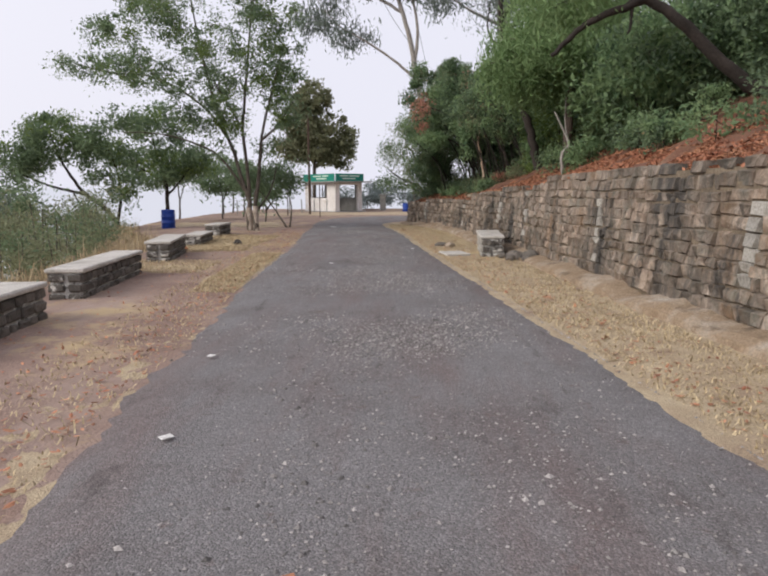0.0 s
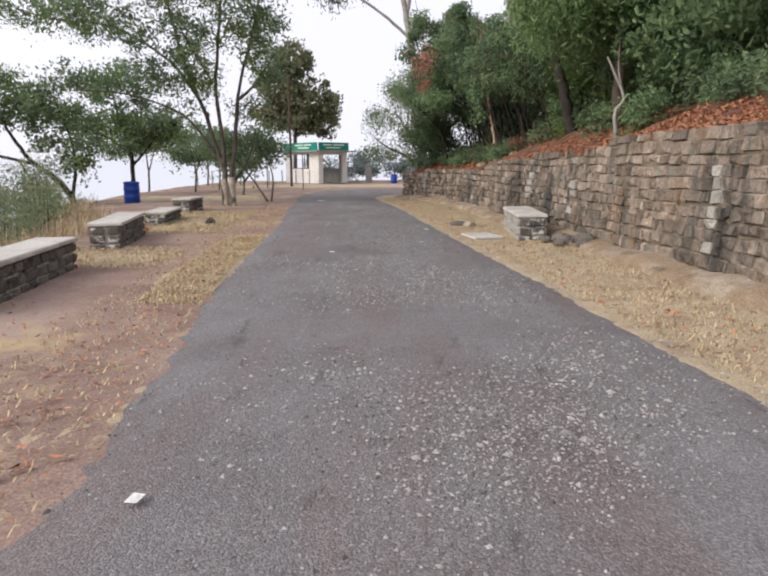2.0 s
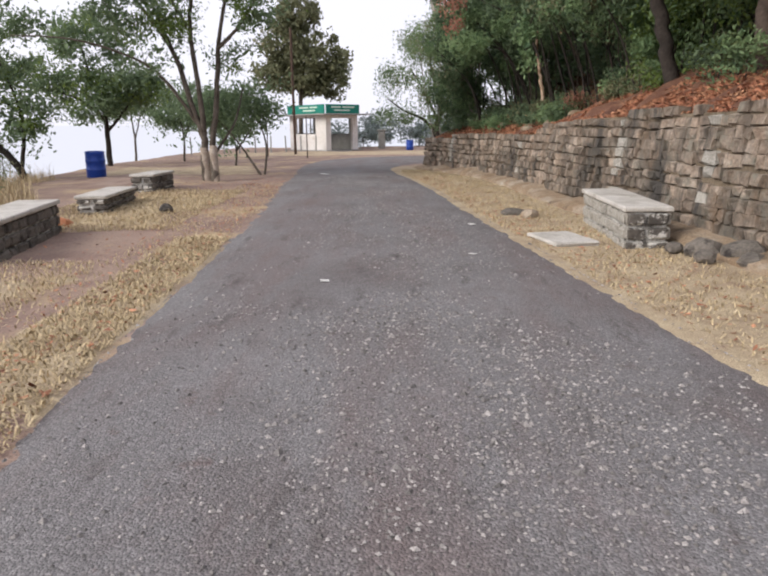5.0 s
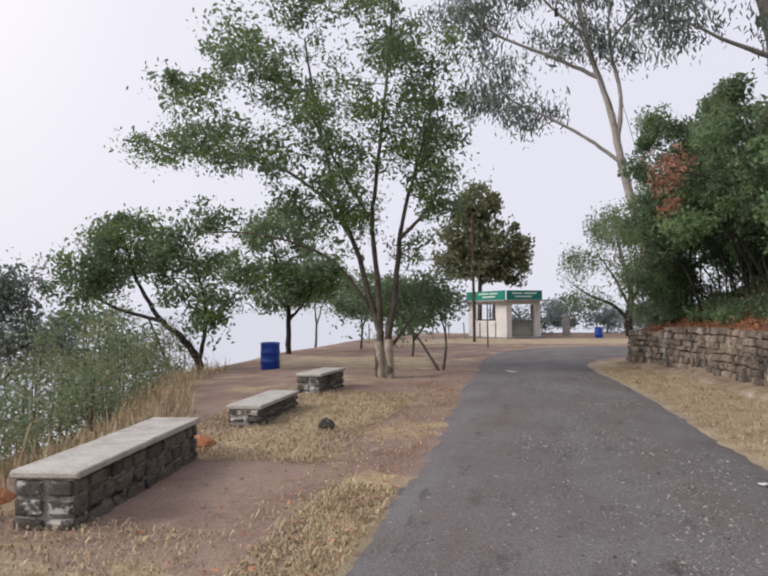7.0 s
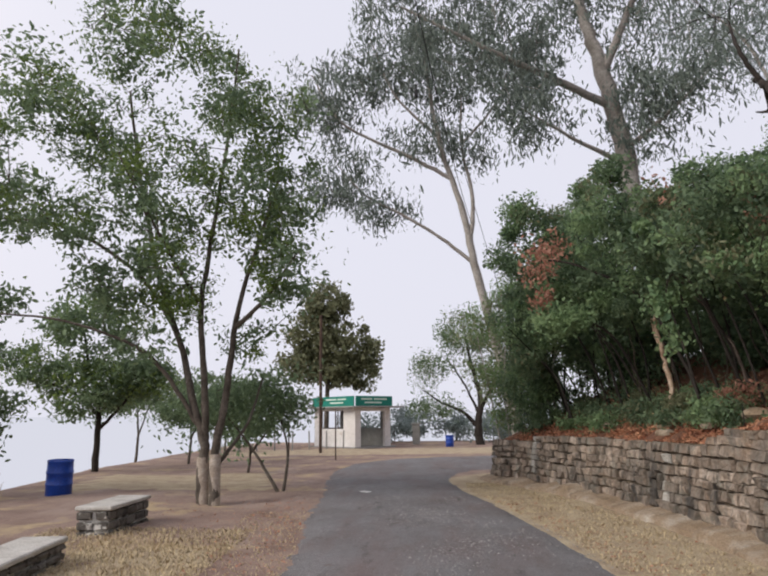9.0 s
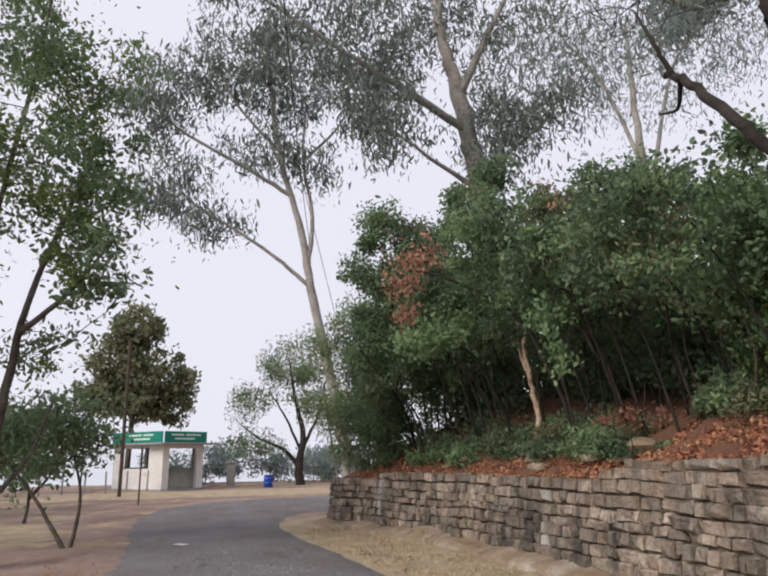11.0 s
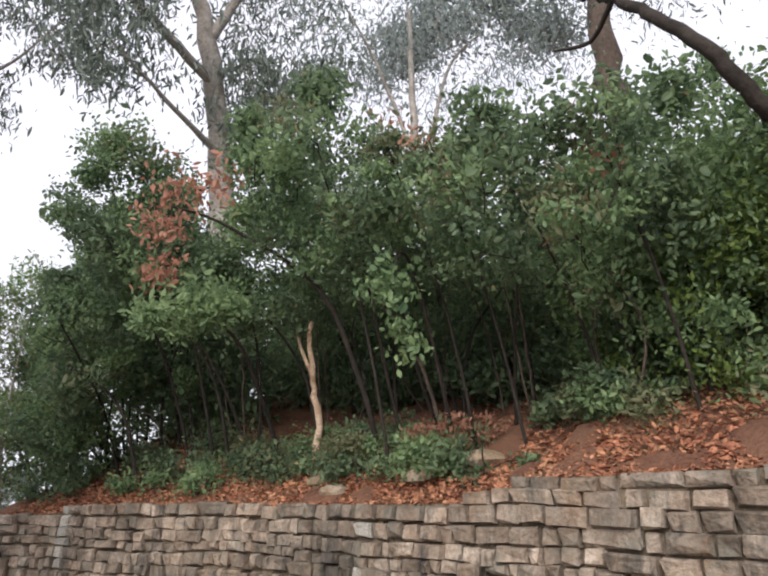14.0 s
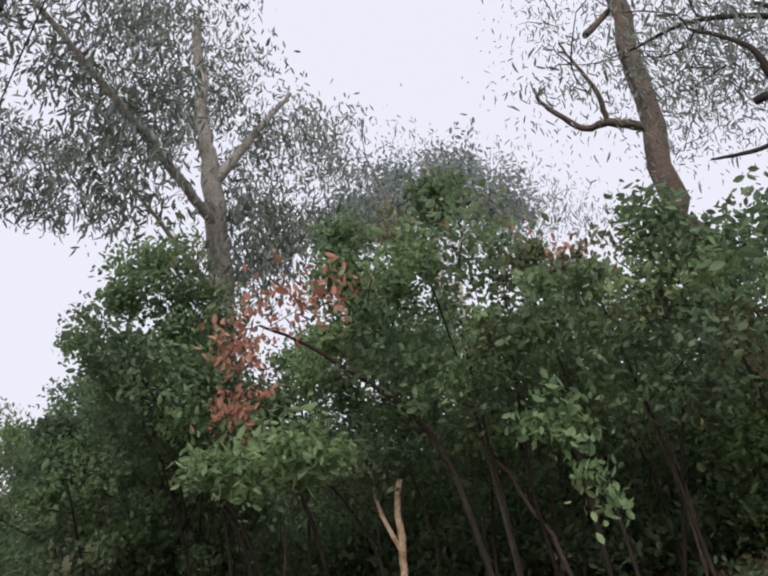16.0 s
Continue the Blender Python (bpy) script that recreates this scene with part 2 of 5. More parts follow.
L_FEATHER = leaf_mat("feathery_leaf", (0.125, 0.209, 0.079), (0.271, 0.376, 0.167), trans=0.4)
L_RED = leaf_mat("withered_red_leaf", (0.32, 0.12, 0.08), (0.50, 0.28, 0.20), (0.184, 0.240, 0.075))
L_SCRUB = leaf_mat("dusty_scrub_leaf", (0.158, 0.177, 0.099), (0.315, 0.338, 0.196), (0.473, 0.405, 0.245), trans=0.4)
# Distance haze is put into this leaf colour: paler and bluer.
L_HAZE = leaf_mat("haze_painted_leaf", (0.180, 0.225, 0.216), (0.300, 0.345, 0.324))

# ---- mesh helpers ----
rng = np.random.default_rng(7)


def mesh_from(name, verts, faces, material=None, smooth=False):
    me = bpy.data.meshes.new(name)
    verts = np.asarray(verts, dtype=np.float32)
    faces = [np.asarray(f, dtype=np.int32) for f in ([faces] if isinstance(faces, np.ndarray) else faces)]
    me.vertices.add(len(verts))
    me.vertices.foreach_set("co", verts.ravel())
    sizes = np.concatenate([np.full(len(f), f.shape[1], dtype=np.int32) for f in faces])
    loops = np.concatenate([f.ravel() for f in faces])
    me.loops.add(len(loops))
    me.loops.foreach_set("vertex_index", loops)
    me.polygons.add(len(sizes))
    me.polygons.foreach_set("loop_start", np.concatenate([[0], np.cumsum(sizes)[:-1]]).astype(np.int32))
    me.polygons.foreach_set("loop_total", sizes)
    me.polygons.foreach_set("use_smooth", np.full(len(sizes), smooth))
    me.update(calc_edges=True)
    if material:
        me.materials.append(material)
    return me


def part(name, data, material, parent, label=""):
    """Links a bmesh or a mesh as one object under a thing or part."""
    if isinstance(data, bmesh.types.BMesh):
        me = bpy.data.meshes.new(name)
        data.to_mesh(me)
        data.free()
    else:
        me = data
    if material and not me.materials:
        me.materials.append(material)
    ob = new(name, me)
    if parent:
        ob.parent = parent
    if label:
        ob["label"] = label
    return ob


def empty(name, at, label, category, group="", kind="", rz=0.0):
    ob = new(name)
    ob.empty_display_size = 0.2
    ob.matrix_world = pose(*at, 0, 0, rz)
    return tagged(ob, label, category, group, kind)


def box(sx, sy, sz, at=(0, 0, 0), bevel=0.01, rz=0.0, jitter=0.0, seg=1):
    bm = bmesh.new()
    bmesh.ops.create_cube(bm, size=1.0)
    bmesh.ops.scale(bm, vec=(sx, sy, sz), verts=bm.verts)
    if bevel:
        bmesh.ops.bevel(bm, geom=bm.edges[:], offset=bevel, segments=seg, affect="EDGES")
    if jitter:
        for v in bm.verts:
            v.co += Vector(rng.normal(0, jitter, 3))
    bmesh.ops.transform(bm, matrix=pose(at[0], at[1], at[2], 0, 0, rz), verts=bm.verts)
    return bm


def join_bm(*bms):
    out = bmesh.new()
    for b in bms:
        me = bpy.data.meshes.new("tmp")
        b.to_mesh(me)
        b.free()
        out.from_mesh(me)
        bpy.data.meshes.remove(me)
    return out


def tube_arrays(pts, radii, sides=8, wobble=0.0):
    """A tapered tube along points: vertices and quads."""
    p = np.asarray(pts, float)
    r = np.interp(np.linspace(0, 1, len(p)), np.linspace(0, 1, len(radii)), radii)
    d = np.gradient(p, axis=0)
    d /= np.linalg.norm(d, axis=1)[:, None] + 1e-9
    ref = np.array([0.31, 0.93, 0.2]) if abs(d[0][2]) > 0.7 else np.array([0.05, 0.1, 1.0])
    u = np.cross(d, ref)
    u /= np.linalg.norm(u, axis=1)[:, None] + 1e-9
    v = np.cross(d, u)
    a = np.linspace(0, 2 * np.pi, sides, endpoint=False)
    rr = r[:, None] * (1 + wobble * rng.normal(0, 1, (len(p), sides)))
    V = p[:, None, :] + rr[..., None] * (np.cos(a)[None, :, None] * u[:, None, :] + np.sin(a)[None, :, None] * v[:, None, :])
    i = np.arange(len(p) - 1)[:, None] * sides
    j = np.arange(sides)[None, :]
    k = (j + 1) % sides
    F = np.stack([i + j, i + k, i + sides + k, i + sides + j], -1).reshape(-1, 4)
    return V.reshape(-1, 3), F


def gather(pieces):
    vs, fs, n = [], [], 0
    for v, f in pieces:
        vs.append(v), fs.append(f + n)
        n += len(v)
    return np.concatenate(vs), np.concatenate(fs)


def smooth_path(pts, n=14, wig=0.0):
    p = np.asarray(pts, float)
    t = np.linspace(0, len(p) - 1, n)
    out = []
    for x in t:
        i = min(int(x), len(p) - 2)
        f = x - i
        p0, p1, p2, p3 = p[max(i - 1, 0)], p[i], p[i + 1], p[min(i + 2, len(p) - 1)]
        out.append(0.5 * (2 * p1 + (p2 - p0) * f + (2 * p0 - 5 * p1 + 4 * p2 - p3) * f * f + (3 * p1 - p0 - 3 * p2 + p3) * f ** 3))
    out = np.array(out)
    if wig:
        w = rng.normal(0, wig, out.shape)
        w[0] = w[-1] = 0
        out += w
    return out


def leaf_arrays(centers, size, aspect=0.45, droop=0.0, flat=0.0, size_var=0.26):
    """One folded leaf blade (two faces) at each centre."""
    n = len(centers)
    d = rng.normal(0, 1, (n, 3))
    d[:, 2] = d[:, 2] * (1 - flat) - droop * 2.0
    d /= np.linalg.norm(d, axis=1)[:, None] + 1e-9
    u = np.cross(d, rng.normal(0, 1, (n, 3)))
    if flat:
        u = u * (1 - flat) + flat * np.cross(d, np.array([[0, 0, 1.0]]))
    u /= np.linalg.norm(u, axis=1)[:, None] + 1e-9
    w = np.cross(d, u)
    s = size * np.exp(rng.normal(0, size_var, n))[:, None]
    c = np.asarray(centers)
    base, tip = c - d * s * 0.5, c + d * s * 0.5 + w * s * 0.06
    lift = w * s * 0.09
    l1, l2 = c + u * s * aspect * 0.42 - d * s * 0.2 + lift, c + u * s * aspect * 0.40 + d * s * 0.16 + lift
    r1, r2 = c - u * s * aspect * 0.42 - d * s * 0.2 + lift, c - u * s * aspect * 0.40 + d * s * 0.16 + lift
    V = np.stack([base, l1, l2, tip, r2, r1], 1).reshape(-1, 3)
    q = np.arange(n)[:, None] * 6
    F = np.concatenate([q + np.array([[0, 1, 2, 3]]), q + np.array([[0, 3, 4, 5]])])
    return V, F


def clump_points(blobs):
    """Clump centres spread through ellipsoids, denser at the shell. blob: centre, radii, count."""
    out = []
    for c, r, k in blobs:
        d = rng.normal(0, 1, (k, 3))
        d /= np.linalg.norm(d, axis=1)[:, None]
        rad = rng.uniform(0.25, 1.0, k) ** 0.5
        out.append(np.array(c) + d * rad[:, None] * np.array(r))
    return np.concatenate(out)


def crown_mesh(name, clumps, per, spread, size, material, aspect=0.45, droop=0.0, flat=0.0):
    k = len(clumps)
    cnt = np.maximum(6, (per * np.exp(rng.normal(0, 0.45, k))).astype(int))
    idx = np.repeat(np.arange(k), cnt)
    off = np.clip(rng.normal(0, 1, (len(idx), 3)), -1.6, 1.6) * np.repeat(spread * np.exp(rng.normal(0, 0.3, k)), cnt)[:, None]
    off[:, 2] *= 0.7
    if droop:
        off[:, 2] -= np.abs(rng.normal(0, spread * droop, len(idx)))
    V, F = leaf_arrays(clumps[idx] + off, size, aspect, droop, flat)
    return mesh_from(name, V, F, material)


def tree(name, label, base, limbs, blobs, bark, crowns, twig=0.012, group="", trunk_label="", bands=(), category="tree"):
    """limbs: (points, start radius, end radius), the first from the base; crowns: (name, leaf material, per clump, spread, leaf size,
    aspect, droop, share of the clumps, label)."""
    t = empty(name, base, label, category, group)
    B = np.array(base, float)
    nodes = []
    for i, (pts, r0, r1) in enumerate(limbs):
        p = smooth_path(np.array(pts, float), max(8, 5 * len(pts)), 0.35 * r1)
        V, F = tube_arrays(p - B, [r0, (r0 + r1) * 0.5, r1], 9 if r0 > 0.05 else 6, 0.05)
        part("trunk" if i == 0 else "limb", mesh_from("limb", V, F, bark, True), None, t, trunk_label if i == 0 else "")
        nodes.append(p[len(p) // 3:] if i else p[-max(2, len(p) // 3):])
    for p0, p1, r in bands:
        V, F = tube_arrays(smooth_path([p0, (np.array(p0) + np.array(p1)) / 2, p1], 5) - B, [r, r * 0.93], 10, 0.02)
        part("limewash_band", mesh_from("band", V, F, M_LIMETRUNK, True), None, t, "pale limewashed band")
    nodes = np.concatenate(nodes)
    clumps = clump_points(blobs)
    twigs = []
    reach = np.min(np.linalg.norm(clumps[:, None, :] - nodes[None, ::2, :], axis=2), axis=1)
    grown, count = np.concatenate([nodes, np.zeros_like(clumps)]), len(nodes)
    for i in np.argsort(reach):
        c = clumps[i]
        tips = grown[:count]
        dist = np.linalg.norm(tips - c, axis=1) + 0.6 * np.maximum(0, tips[:, 2] - c[2])
        near = tips[np.argmin(dist)]
        gap = np.linalg.norm(near - c)
        mid = (near + c) / 2 + rng.normal(0, 0.10, 3) * gap
        twigs.append(tube_arrays(smooth_path([near, mid, c], 5) - B, [twig * (0.7 + 0.5 * gap), twig * 0.45], 4))
        grown[count] = c
        count += 1
    if twigs:
        V, F = gather(twigs)
        tagged(part("twig", mesh_from("twig", V, F, bark, True), None, t), kind="stuff")
    order = rng.permutation(len(clumps))
    at = 0
    for cname, lm, per, spread, size, aspect, droop, share, clabel in crowns:
        k = max(1, int(round(share * len(clumps))))
        sel = clumps[order[at:at + k]]
        at += k
        if len(sel):
            tagged(part(cname, crown_mesh(cname, sel - B, per, spread, size, lm, aspect, droop), None, t, clabel), kind="stuff")
    return t

# ---- plan ----
ROAD_R = [(3.9, -12), (3.6, -5), (3.3, 0), (3.05, 2.3), (2.83, 4.1), (2.45, 7.2), (2.15, 9.7), (1.9, 11.5), (1.6, 14), (1.15, 17.5), (0.8, 21),
          (0.3, 24.5), (-0.2, 27.2), (-0.45, 29.9), (-0.1, 32.8), (1.05, 33.8), (4, 34.6), (12, 36)]
ROAD_L = [(0.3, -12), (-0.3, -5), (-0.7, 0), (-0.9, 1.8), (-1.1, 3), (-1.32, 5.2), (-1.65, 7.7), (-1.95, 10), (-2.15, 12.5), (-2.45, 16), (-2.85, 20),
          (-3.25, 23), (-3.65, 27), (-4.1, 31.5), (-4.2, 35), (-3.5, 38.5), (0, 41.2), (12, 43)]
WALL = [(5.0, -12), (4.85, -5), (4.65, 0), (4.42, 4.7), (4.15, 7), (3.85, 10.5), (3.6, 13.4), (3.2, 16.4), (2.95, 18.5), (2.65, 22.5), (2.05, 26),
        (1.2, 28.3), (0.55, 29.6), (0.8, 30.6), (2.4, 31.3), (6, 32.2), (14, 33.5)]
BRINK = [(-4.6, -12), (-4.7, 0), (-5.0, 9), (-5.6, 13), (-6.5, 17.5), (-10.0, 23), (-12.0, 29.5), (-13.0, 36), (-13.5, 42), (-14.0, 52), (-14, 70)]


def resample(pts, step):
    p = smooth_path(pts, len(pts) * 12)
    s = np.concatenate([[0], np.cumsum(np.linalg.norm(np.diff(p, axis=0), axis=1))])
    q = np.linspace(0, s[-1], int(s[-1] / step) + 1)
    return np.stack([np.interp(q, s, p[:, 0]), np.interp(q, s, p[:, 1])], 1), q


def ground_z(x, y):
    bx = np.interp(y, [b[1] for b in BRINK], [b[0] for b in BRINK])
    d = np.maximum(0, bx - x)
    back = np.maximum(0, y - 62)
    z = -0.42 * np.maximum(0, d - 0.3) * np.clip(d / 2.0, 0, 1) - 0.12 * back
    z = np.maximum(z, -34) + 0.02 * np.sin(1.3 * x + 0.7 * y) * np.clip((-2.5 - x) / 2, 0, 1)
    hump = 0.05 * np.exp(-((x + 8.0) / 2.2) ** 2 - ((y - 25) / 5.0) ** 2)
    return z + hump


# ---- ground: one sheet to the horizon ----
gx = np.concatenate([-np.geomspace(900, 31, 22), np.arange(-30, 16, 0.4), np.geomspace(17, 900, 22)])
gy = np.concatenate([-np.geomspace(900, 13, 18), np.arange(-12, 62, 0.4), np.geomspace(63, 1200, 24)])
X, Y = np.meshgrid(gx, gy)
Z = ground_z(X, Y) + np.where((np.abs(X) < 30) & (Y < 62) & (Y > -12), rng.normal(0, 0.008, X.shape), 0)
iy, ix = np.meshgrid(np.arange(len(gy) - 1), np.arange(len(gx) - 1), indexing="ij")
i0 = iy * len(gx) + ix
F = np.stack([i0, i0 + 1, i0 + 1 + len(gx), i0 + len(gx)], -1).reshape(-1, 4)
tagged(part("ground", mesh_from("ground", np.stack([X, Y, Z], -1).reshape(-1, 3), F, M_SOIL, True), None, None),
       "trodden reddish-brown soil with patches of dry grass", "ground", kind="structure")

# ---- road ----
n_road = 520
pl, _ = resample(ROAD_L, 0.2)
pr, _ = resample(ROAD_R, 0.2)
pl = np.stack([np.interp(np.linspace(0, 1, n_road), np.linspace(0, 1, len(pl)), pl[:, k]) for k in (0, 1)], 1)
pr = np.stack([np.interp(np.linspace(0, 1, n_road), np.linspace(0, 1, len(pr)), pr[:, k]) for k in (0, 1)], 1)
cols = 14
V = []
for a, b in zip(pl, pr):
    ja, jb = rng.normal(0, 0.03, 2)
    ja += 0.06 * noise.noise(Vector((a[1] * 1.7, 1.7, 0))) + 0.07 * noise.noise(Vector((a[1] * 5.3, 4.1, 0)))
    jb += 0.06 * noise.noise(Vector((b[1] * 1.7, 7.7, 0))) + 0.07 * noise.noise(Vector((b[1] * 5.3, 9.1, 0)))
    for c in range(cols + 1):
        f = c / cols
        p = a * (1 - f) + b * f
        edge = ja * (c == 0) + jb * (c == cols)
        z = 0.035 + 0.03 * (1 - (2 * f - 1) ** 2) - (0.05 if c in (0, cols) else 0)
        V.append((p[0] + edge, p[1], z))
iy, ix = np.meshgrid(np.arange(n_road - 1), np.arange(cols), indexing="ij")
i0 = iy * (cols + 1) + ix
F = np.stack([i0, i0 + 1, i0 + cols + 2, i0 + cols + 1], -1).reshape(-1, 4)
tagged(part("road", mesh_from("road", V, F, M_ROAD, True), None, None), "worn grey asphalt road with coarse exposed chippings", "road", kind="structure")


def road_x(y, side):
    e = ROAD_L[:14] if side == "L" else ROAD_R[:13]
    return np.interp(y, [p[1] for p in e], [p[0] for p in e])


def wall_x(y):
    return np.interp(y, [p[1] for p in WALL[:13]], [p[0] for p in WALL[:13]])


# ---- straw verges: thin matted beds ----
def verge(name, inner, outer, y0, y1, label, z=0.012, step=0.25, ragged=0.1):
    ys = np.arange(y0, y1, step * 0.5)
    cols_v = 22
    V = []
    for y in ys:
        a, b = inner(y), outer(y)
        a, b = a - 0.25 + rng.normal(0, ragged * 0.3), b + (0.25 if name != "verge_right" else 0.0)
        ends = min(1.0, (y - y0) / 0.8, (y1 - y) / 0.8)
        for c in range(cols_v + 1):
            f = c / cols_v
            x = a * (1 - f) + b * f
            rim = min(1.0, 5.0 * f if name != "verge_right" else 12.0 * f, 5.0 * (1 - f) if name != "verge_right" else 40 * (1 - f), ends)
            lump = noise.noise(Vector((1.3 * x, 1.1 * y, 2.0))) + 0.6 * noise.noise(Vector((4.0 * x, 4.0 * y, 5.0)))
            lift = z + 0.018 * lump - (1 - rim) * 0.05 + 0.006 * rng.random()
            V.append((x, y, float(ground_z(np.array(x), np.array(y))) + lift))
    iy, ix = np.meshgrid(np.arange(len(ys) - 1), np.arange(cols_v), indexing="ij")
    i0 = iy * (cols_v + 1) + ix
    F = np.stack([i0, i0 + 1, i0 + cols_v + 2, i0 + cols_v + 1], -1).reshape(-1, 4)
    return tagged(part(name, mesh_from(name, V, F, M_STRAWBED, True), None, None), label, "verge", kind="structure")


verge("verge_right", lambda y: road_x(y, "R") - 0.12, lambda y: wall_x(y) - 0.2, -10, 29, "strip of flattened straw between road and wall", 0.02, 0.22, 0.05)
verge("verge_left", lambda y: road_x(y, "L") - 0.5 + 0.2 * math.sin(1.1 * y), lambda y: road_x(y, "L") - 0.06, 8.6, 14.6, "strip of flattened straw beside the road")
verge("verge_edge", lambda y: road_x(y, "L") - 0.35 + 0.15 * math.sin(1.9 * y), lambda y: road_x(y, "L") - 0.02, -2.0, 8.4, "thin broken strip of straw beside the road", -0.008)
verge("verge_bench", lambda y: -4.7 - 0.12 * (y - 10), lambda y: -3.3 - 0.1 * (y - 10) + 0.3 * math.sin(1.7 * y), 10.9, 12.8, "patch of flattened straw near the benches")
verge("verge_patch", lambda y: -5.4 - 0.1 * (y - 15.5), lambda y: -3.6 - 0.06 * (y - 15) + 0.3 * math.sin(1.4 * y), 15.6, 21.0, "patch of flattened straw near the benches")
verge("verge_far", lambda y: -12.5 + 0.02 * y, lambda y: road_x(y, "L") - 0.9 + 0.3 * math.sin(0.9 * y), 27.5, 33.5, "dry straw-coloured grass under the trees")
verge("verge_cabin", lambda y: -12.5, lambda y: 8.0, 43.5, 50.0, "pale dusty forecourt before the cabin", 0.03, 0.6)
verge("verge_bend", lambda y: -0.55 + 0.28 * (y - 30) ** 2 if y > 30 else -0.5, lambda y: 1.6, 28.6, 33.3, "straw on the inside of the bend", 0.05, 0.2, 0.03)


def blades(name, pts, h, label, material, lean=0.6, w=0.012):
    n = len(pts)
    a = rng.uniform(0, 2 * np.pi, n)
    d = np.stack([np.cos(a), np.sin(a), np.zeros(n)], 1)
    s = np.stack([-np.sin(a), np.cos(a), np.zeros(n)], 1)
    hh = h * np.exp(rng.normal(0, 0.4, n))[:, None]
    ln = rng.uniform(0.1, 1, n)[:, None] * lean
    up = np.array([[0, 0, 1.0]])
    mid = pts + up * hh * 0.6 + d * hh * ln * 0.4
    tip = pts + up * hh * (1 - 0.4 * ln) + d * hh * ln
    V = np.stack([pts - s * w, pts + s * w, mid + s * w * 0.7, mid - s * w * 0.7, tip], 1).reshape(-1, 3)
    q = np.arange(n)[:, None] * 5
    F = np.concatenate([q + np.array([[0, 1, 2]]), q + np.array([[0, 2, 3]]), q + np.array([[3, 2, 4]])])
    return tagged(part(name, mesh_from(name, V, F, material), None, None), label, "grass", kind="stuff")


def scatter(n, fx0, fx1, y0, y1):
    y = rng.uniform(y0, y1, n)
    a, b = np.vectorize(fx0)(y), np.vectorize(fx1)(y)
    x = a + (b - a) * rng.random(n)
    return np.stack([x, y, ground_z(x, y) + 0.015], 1)


blades("dry_grass", scatter(26000, lambda y: road_x(y, "R") - 0.03, lambda y: wall_x(y) - 0.4, 0, 29), 0.035, "short flattened dry grass by the wall", M_STRAW, 2.2, 0.006)
blades("dry_grass", scatter(8000, lambda y: road_x(y, "L") - 0.7, lambda y: road_x(y, "L") + 0.03, 8.2, 14.8), 0.035, "short flattened dry grass by the road", M_STRAW, 2.2, 0.006)
blades("dry_grass", scatter(14000, lambda y: -6.2 - 0.15 * (y - 16), lambda y: -3.4 - 0.06 * (y - 15), 15.5, 22), 0.04, "short flattened dry grass by the benches", M_STRAW, 2.0, 0.007)
blades("dry_grass", scatter(3600, lambda y: -5.1 - 0.12 * (y - 10), lambda y: -3.0 - 0.1 * (y - 10), 10.6, 13.2), 0.035, "short flattened dry grass before a bench", M_STRAW, 2.2, 0.006)
blades("tall_dry_grass", scatter(5000, lambda y: np.interp(y, [b[1] for b in BRINK], [b[0] for b in BRINK]) - 1.6,
       lambda y: np.interp(y, [b[1] for b in BRINK], [b[0] for b in BRINK]) + 0.15, 2, 27), 0.26, "tall dry grass on the brink of the slope", M_STRAW, 0.8, 0.008)

# ---- loose chips on the asphalt ----
blades("dry_grass", scatter(5000, lambda y: road_x(y, "L") - 1.1, lambda y: road_x(y, "L") + 0.02, 0.3, 24), 0.03, "sparse flattened dry grass on the soil", M_STRAW, 2.4, 0.006)
y = np.concatenate([rng.uniform(-1, 26, 36000), rng.uniform(4.0, 11.5, 24000)])
x = road_x(y, "L") + 0.1 + (road_x(y, "R") - road_x(y, "L") - 0.2) * np.clip(rng.normal(0.55, 0.22, len(y)), 0, 1)
keep = np.array([noise.noise(Vector((0.8 * a, 0.5 * b, 3.0))) for a, b in zip(x, y)]) > rng.uniform(-0.35, 0.35, len(x))
x, y = x[keep], y[keep]
f = (x - road_x(y, "L")) / (road_x(y, "R") - road_x(y, "L"))
c = np.stack([x, y, 0.037 + 0.03 * (1 - (2 * f - 1) ** 2)], 1)
n = len(c)
r = (0.0068 * np.exp(rng.normal(0, 0.42, n)))[:, None]
a = rng.uniform(0, 6.28, n)
u = np.stack([np.cos(a), np.sin(a), 0 * a], 1)
w = np.stack([-np.sin(a), np.cos(a), 0 * a], 1)
V = np.stack([c - u * r * 1.3, c + w * r, c + u * r * 1.2, c - w * r * 0.9, c + np.array([0, 0, 0.55]) * r * 1.4 + u * r * 0.2], 1).reshape(-1, 3)
q = np.arange(n)[:, None] * 5
F = np.concatenate([q + np.array([[k, (k + 1) % 4, 4]]) for k in range(4)])
tagged(part("gravel", mesh_from("gravel", V, F, M_CHIP), None, None), "loose pale stone chips on the asphalt", "gravel", kind="stuff")

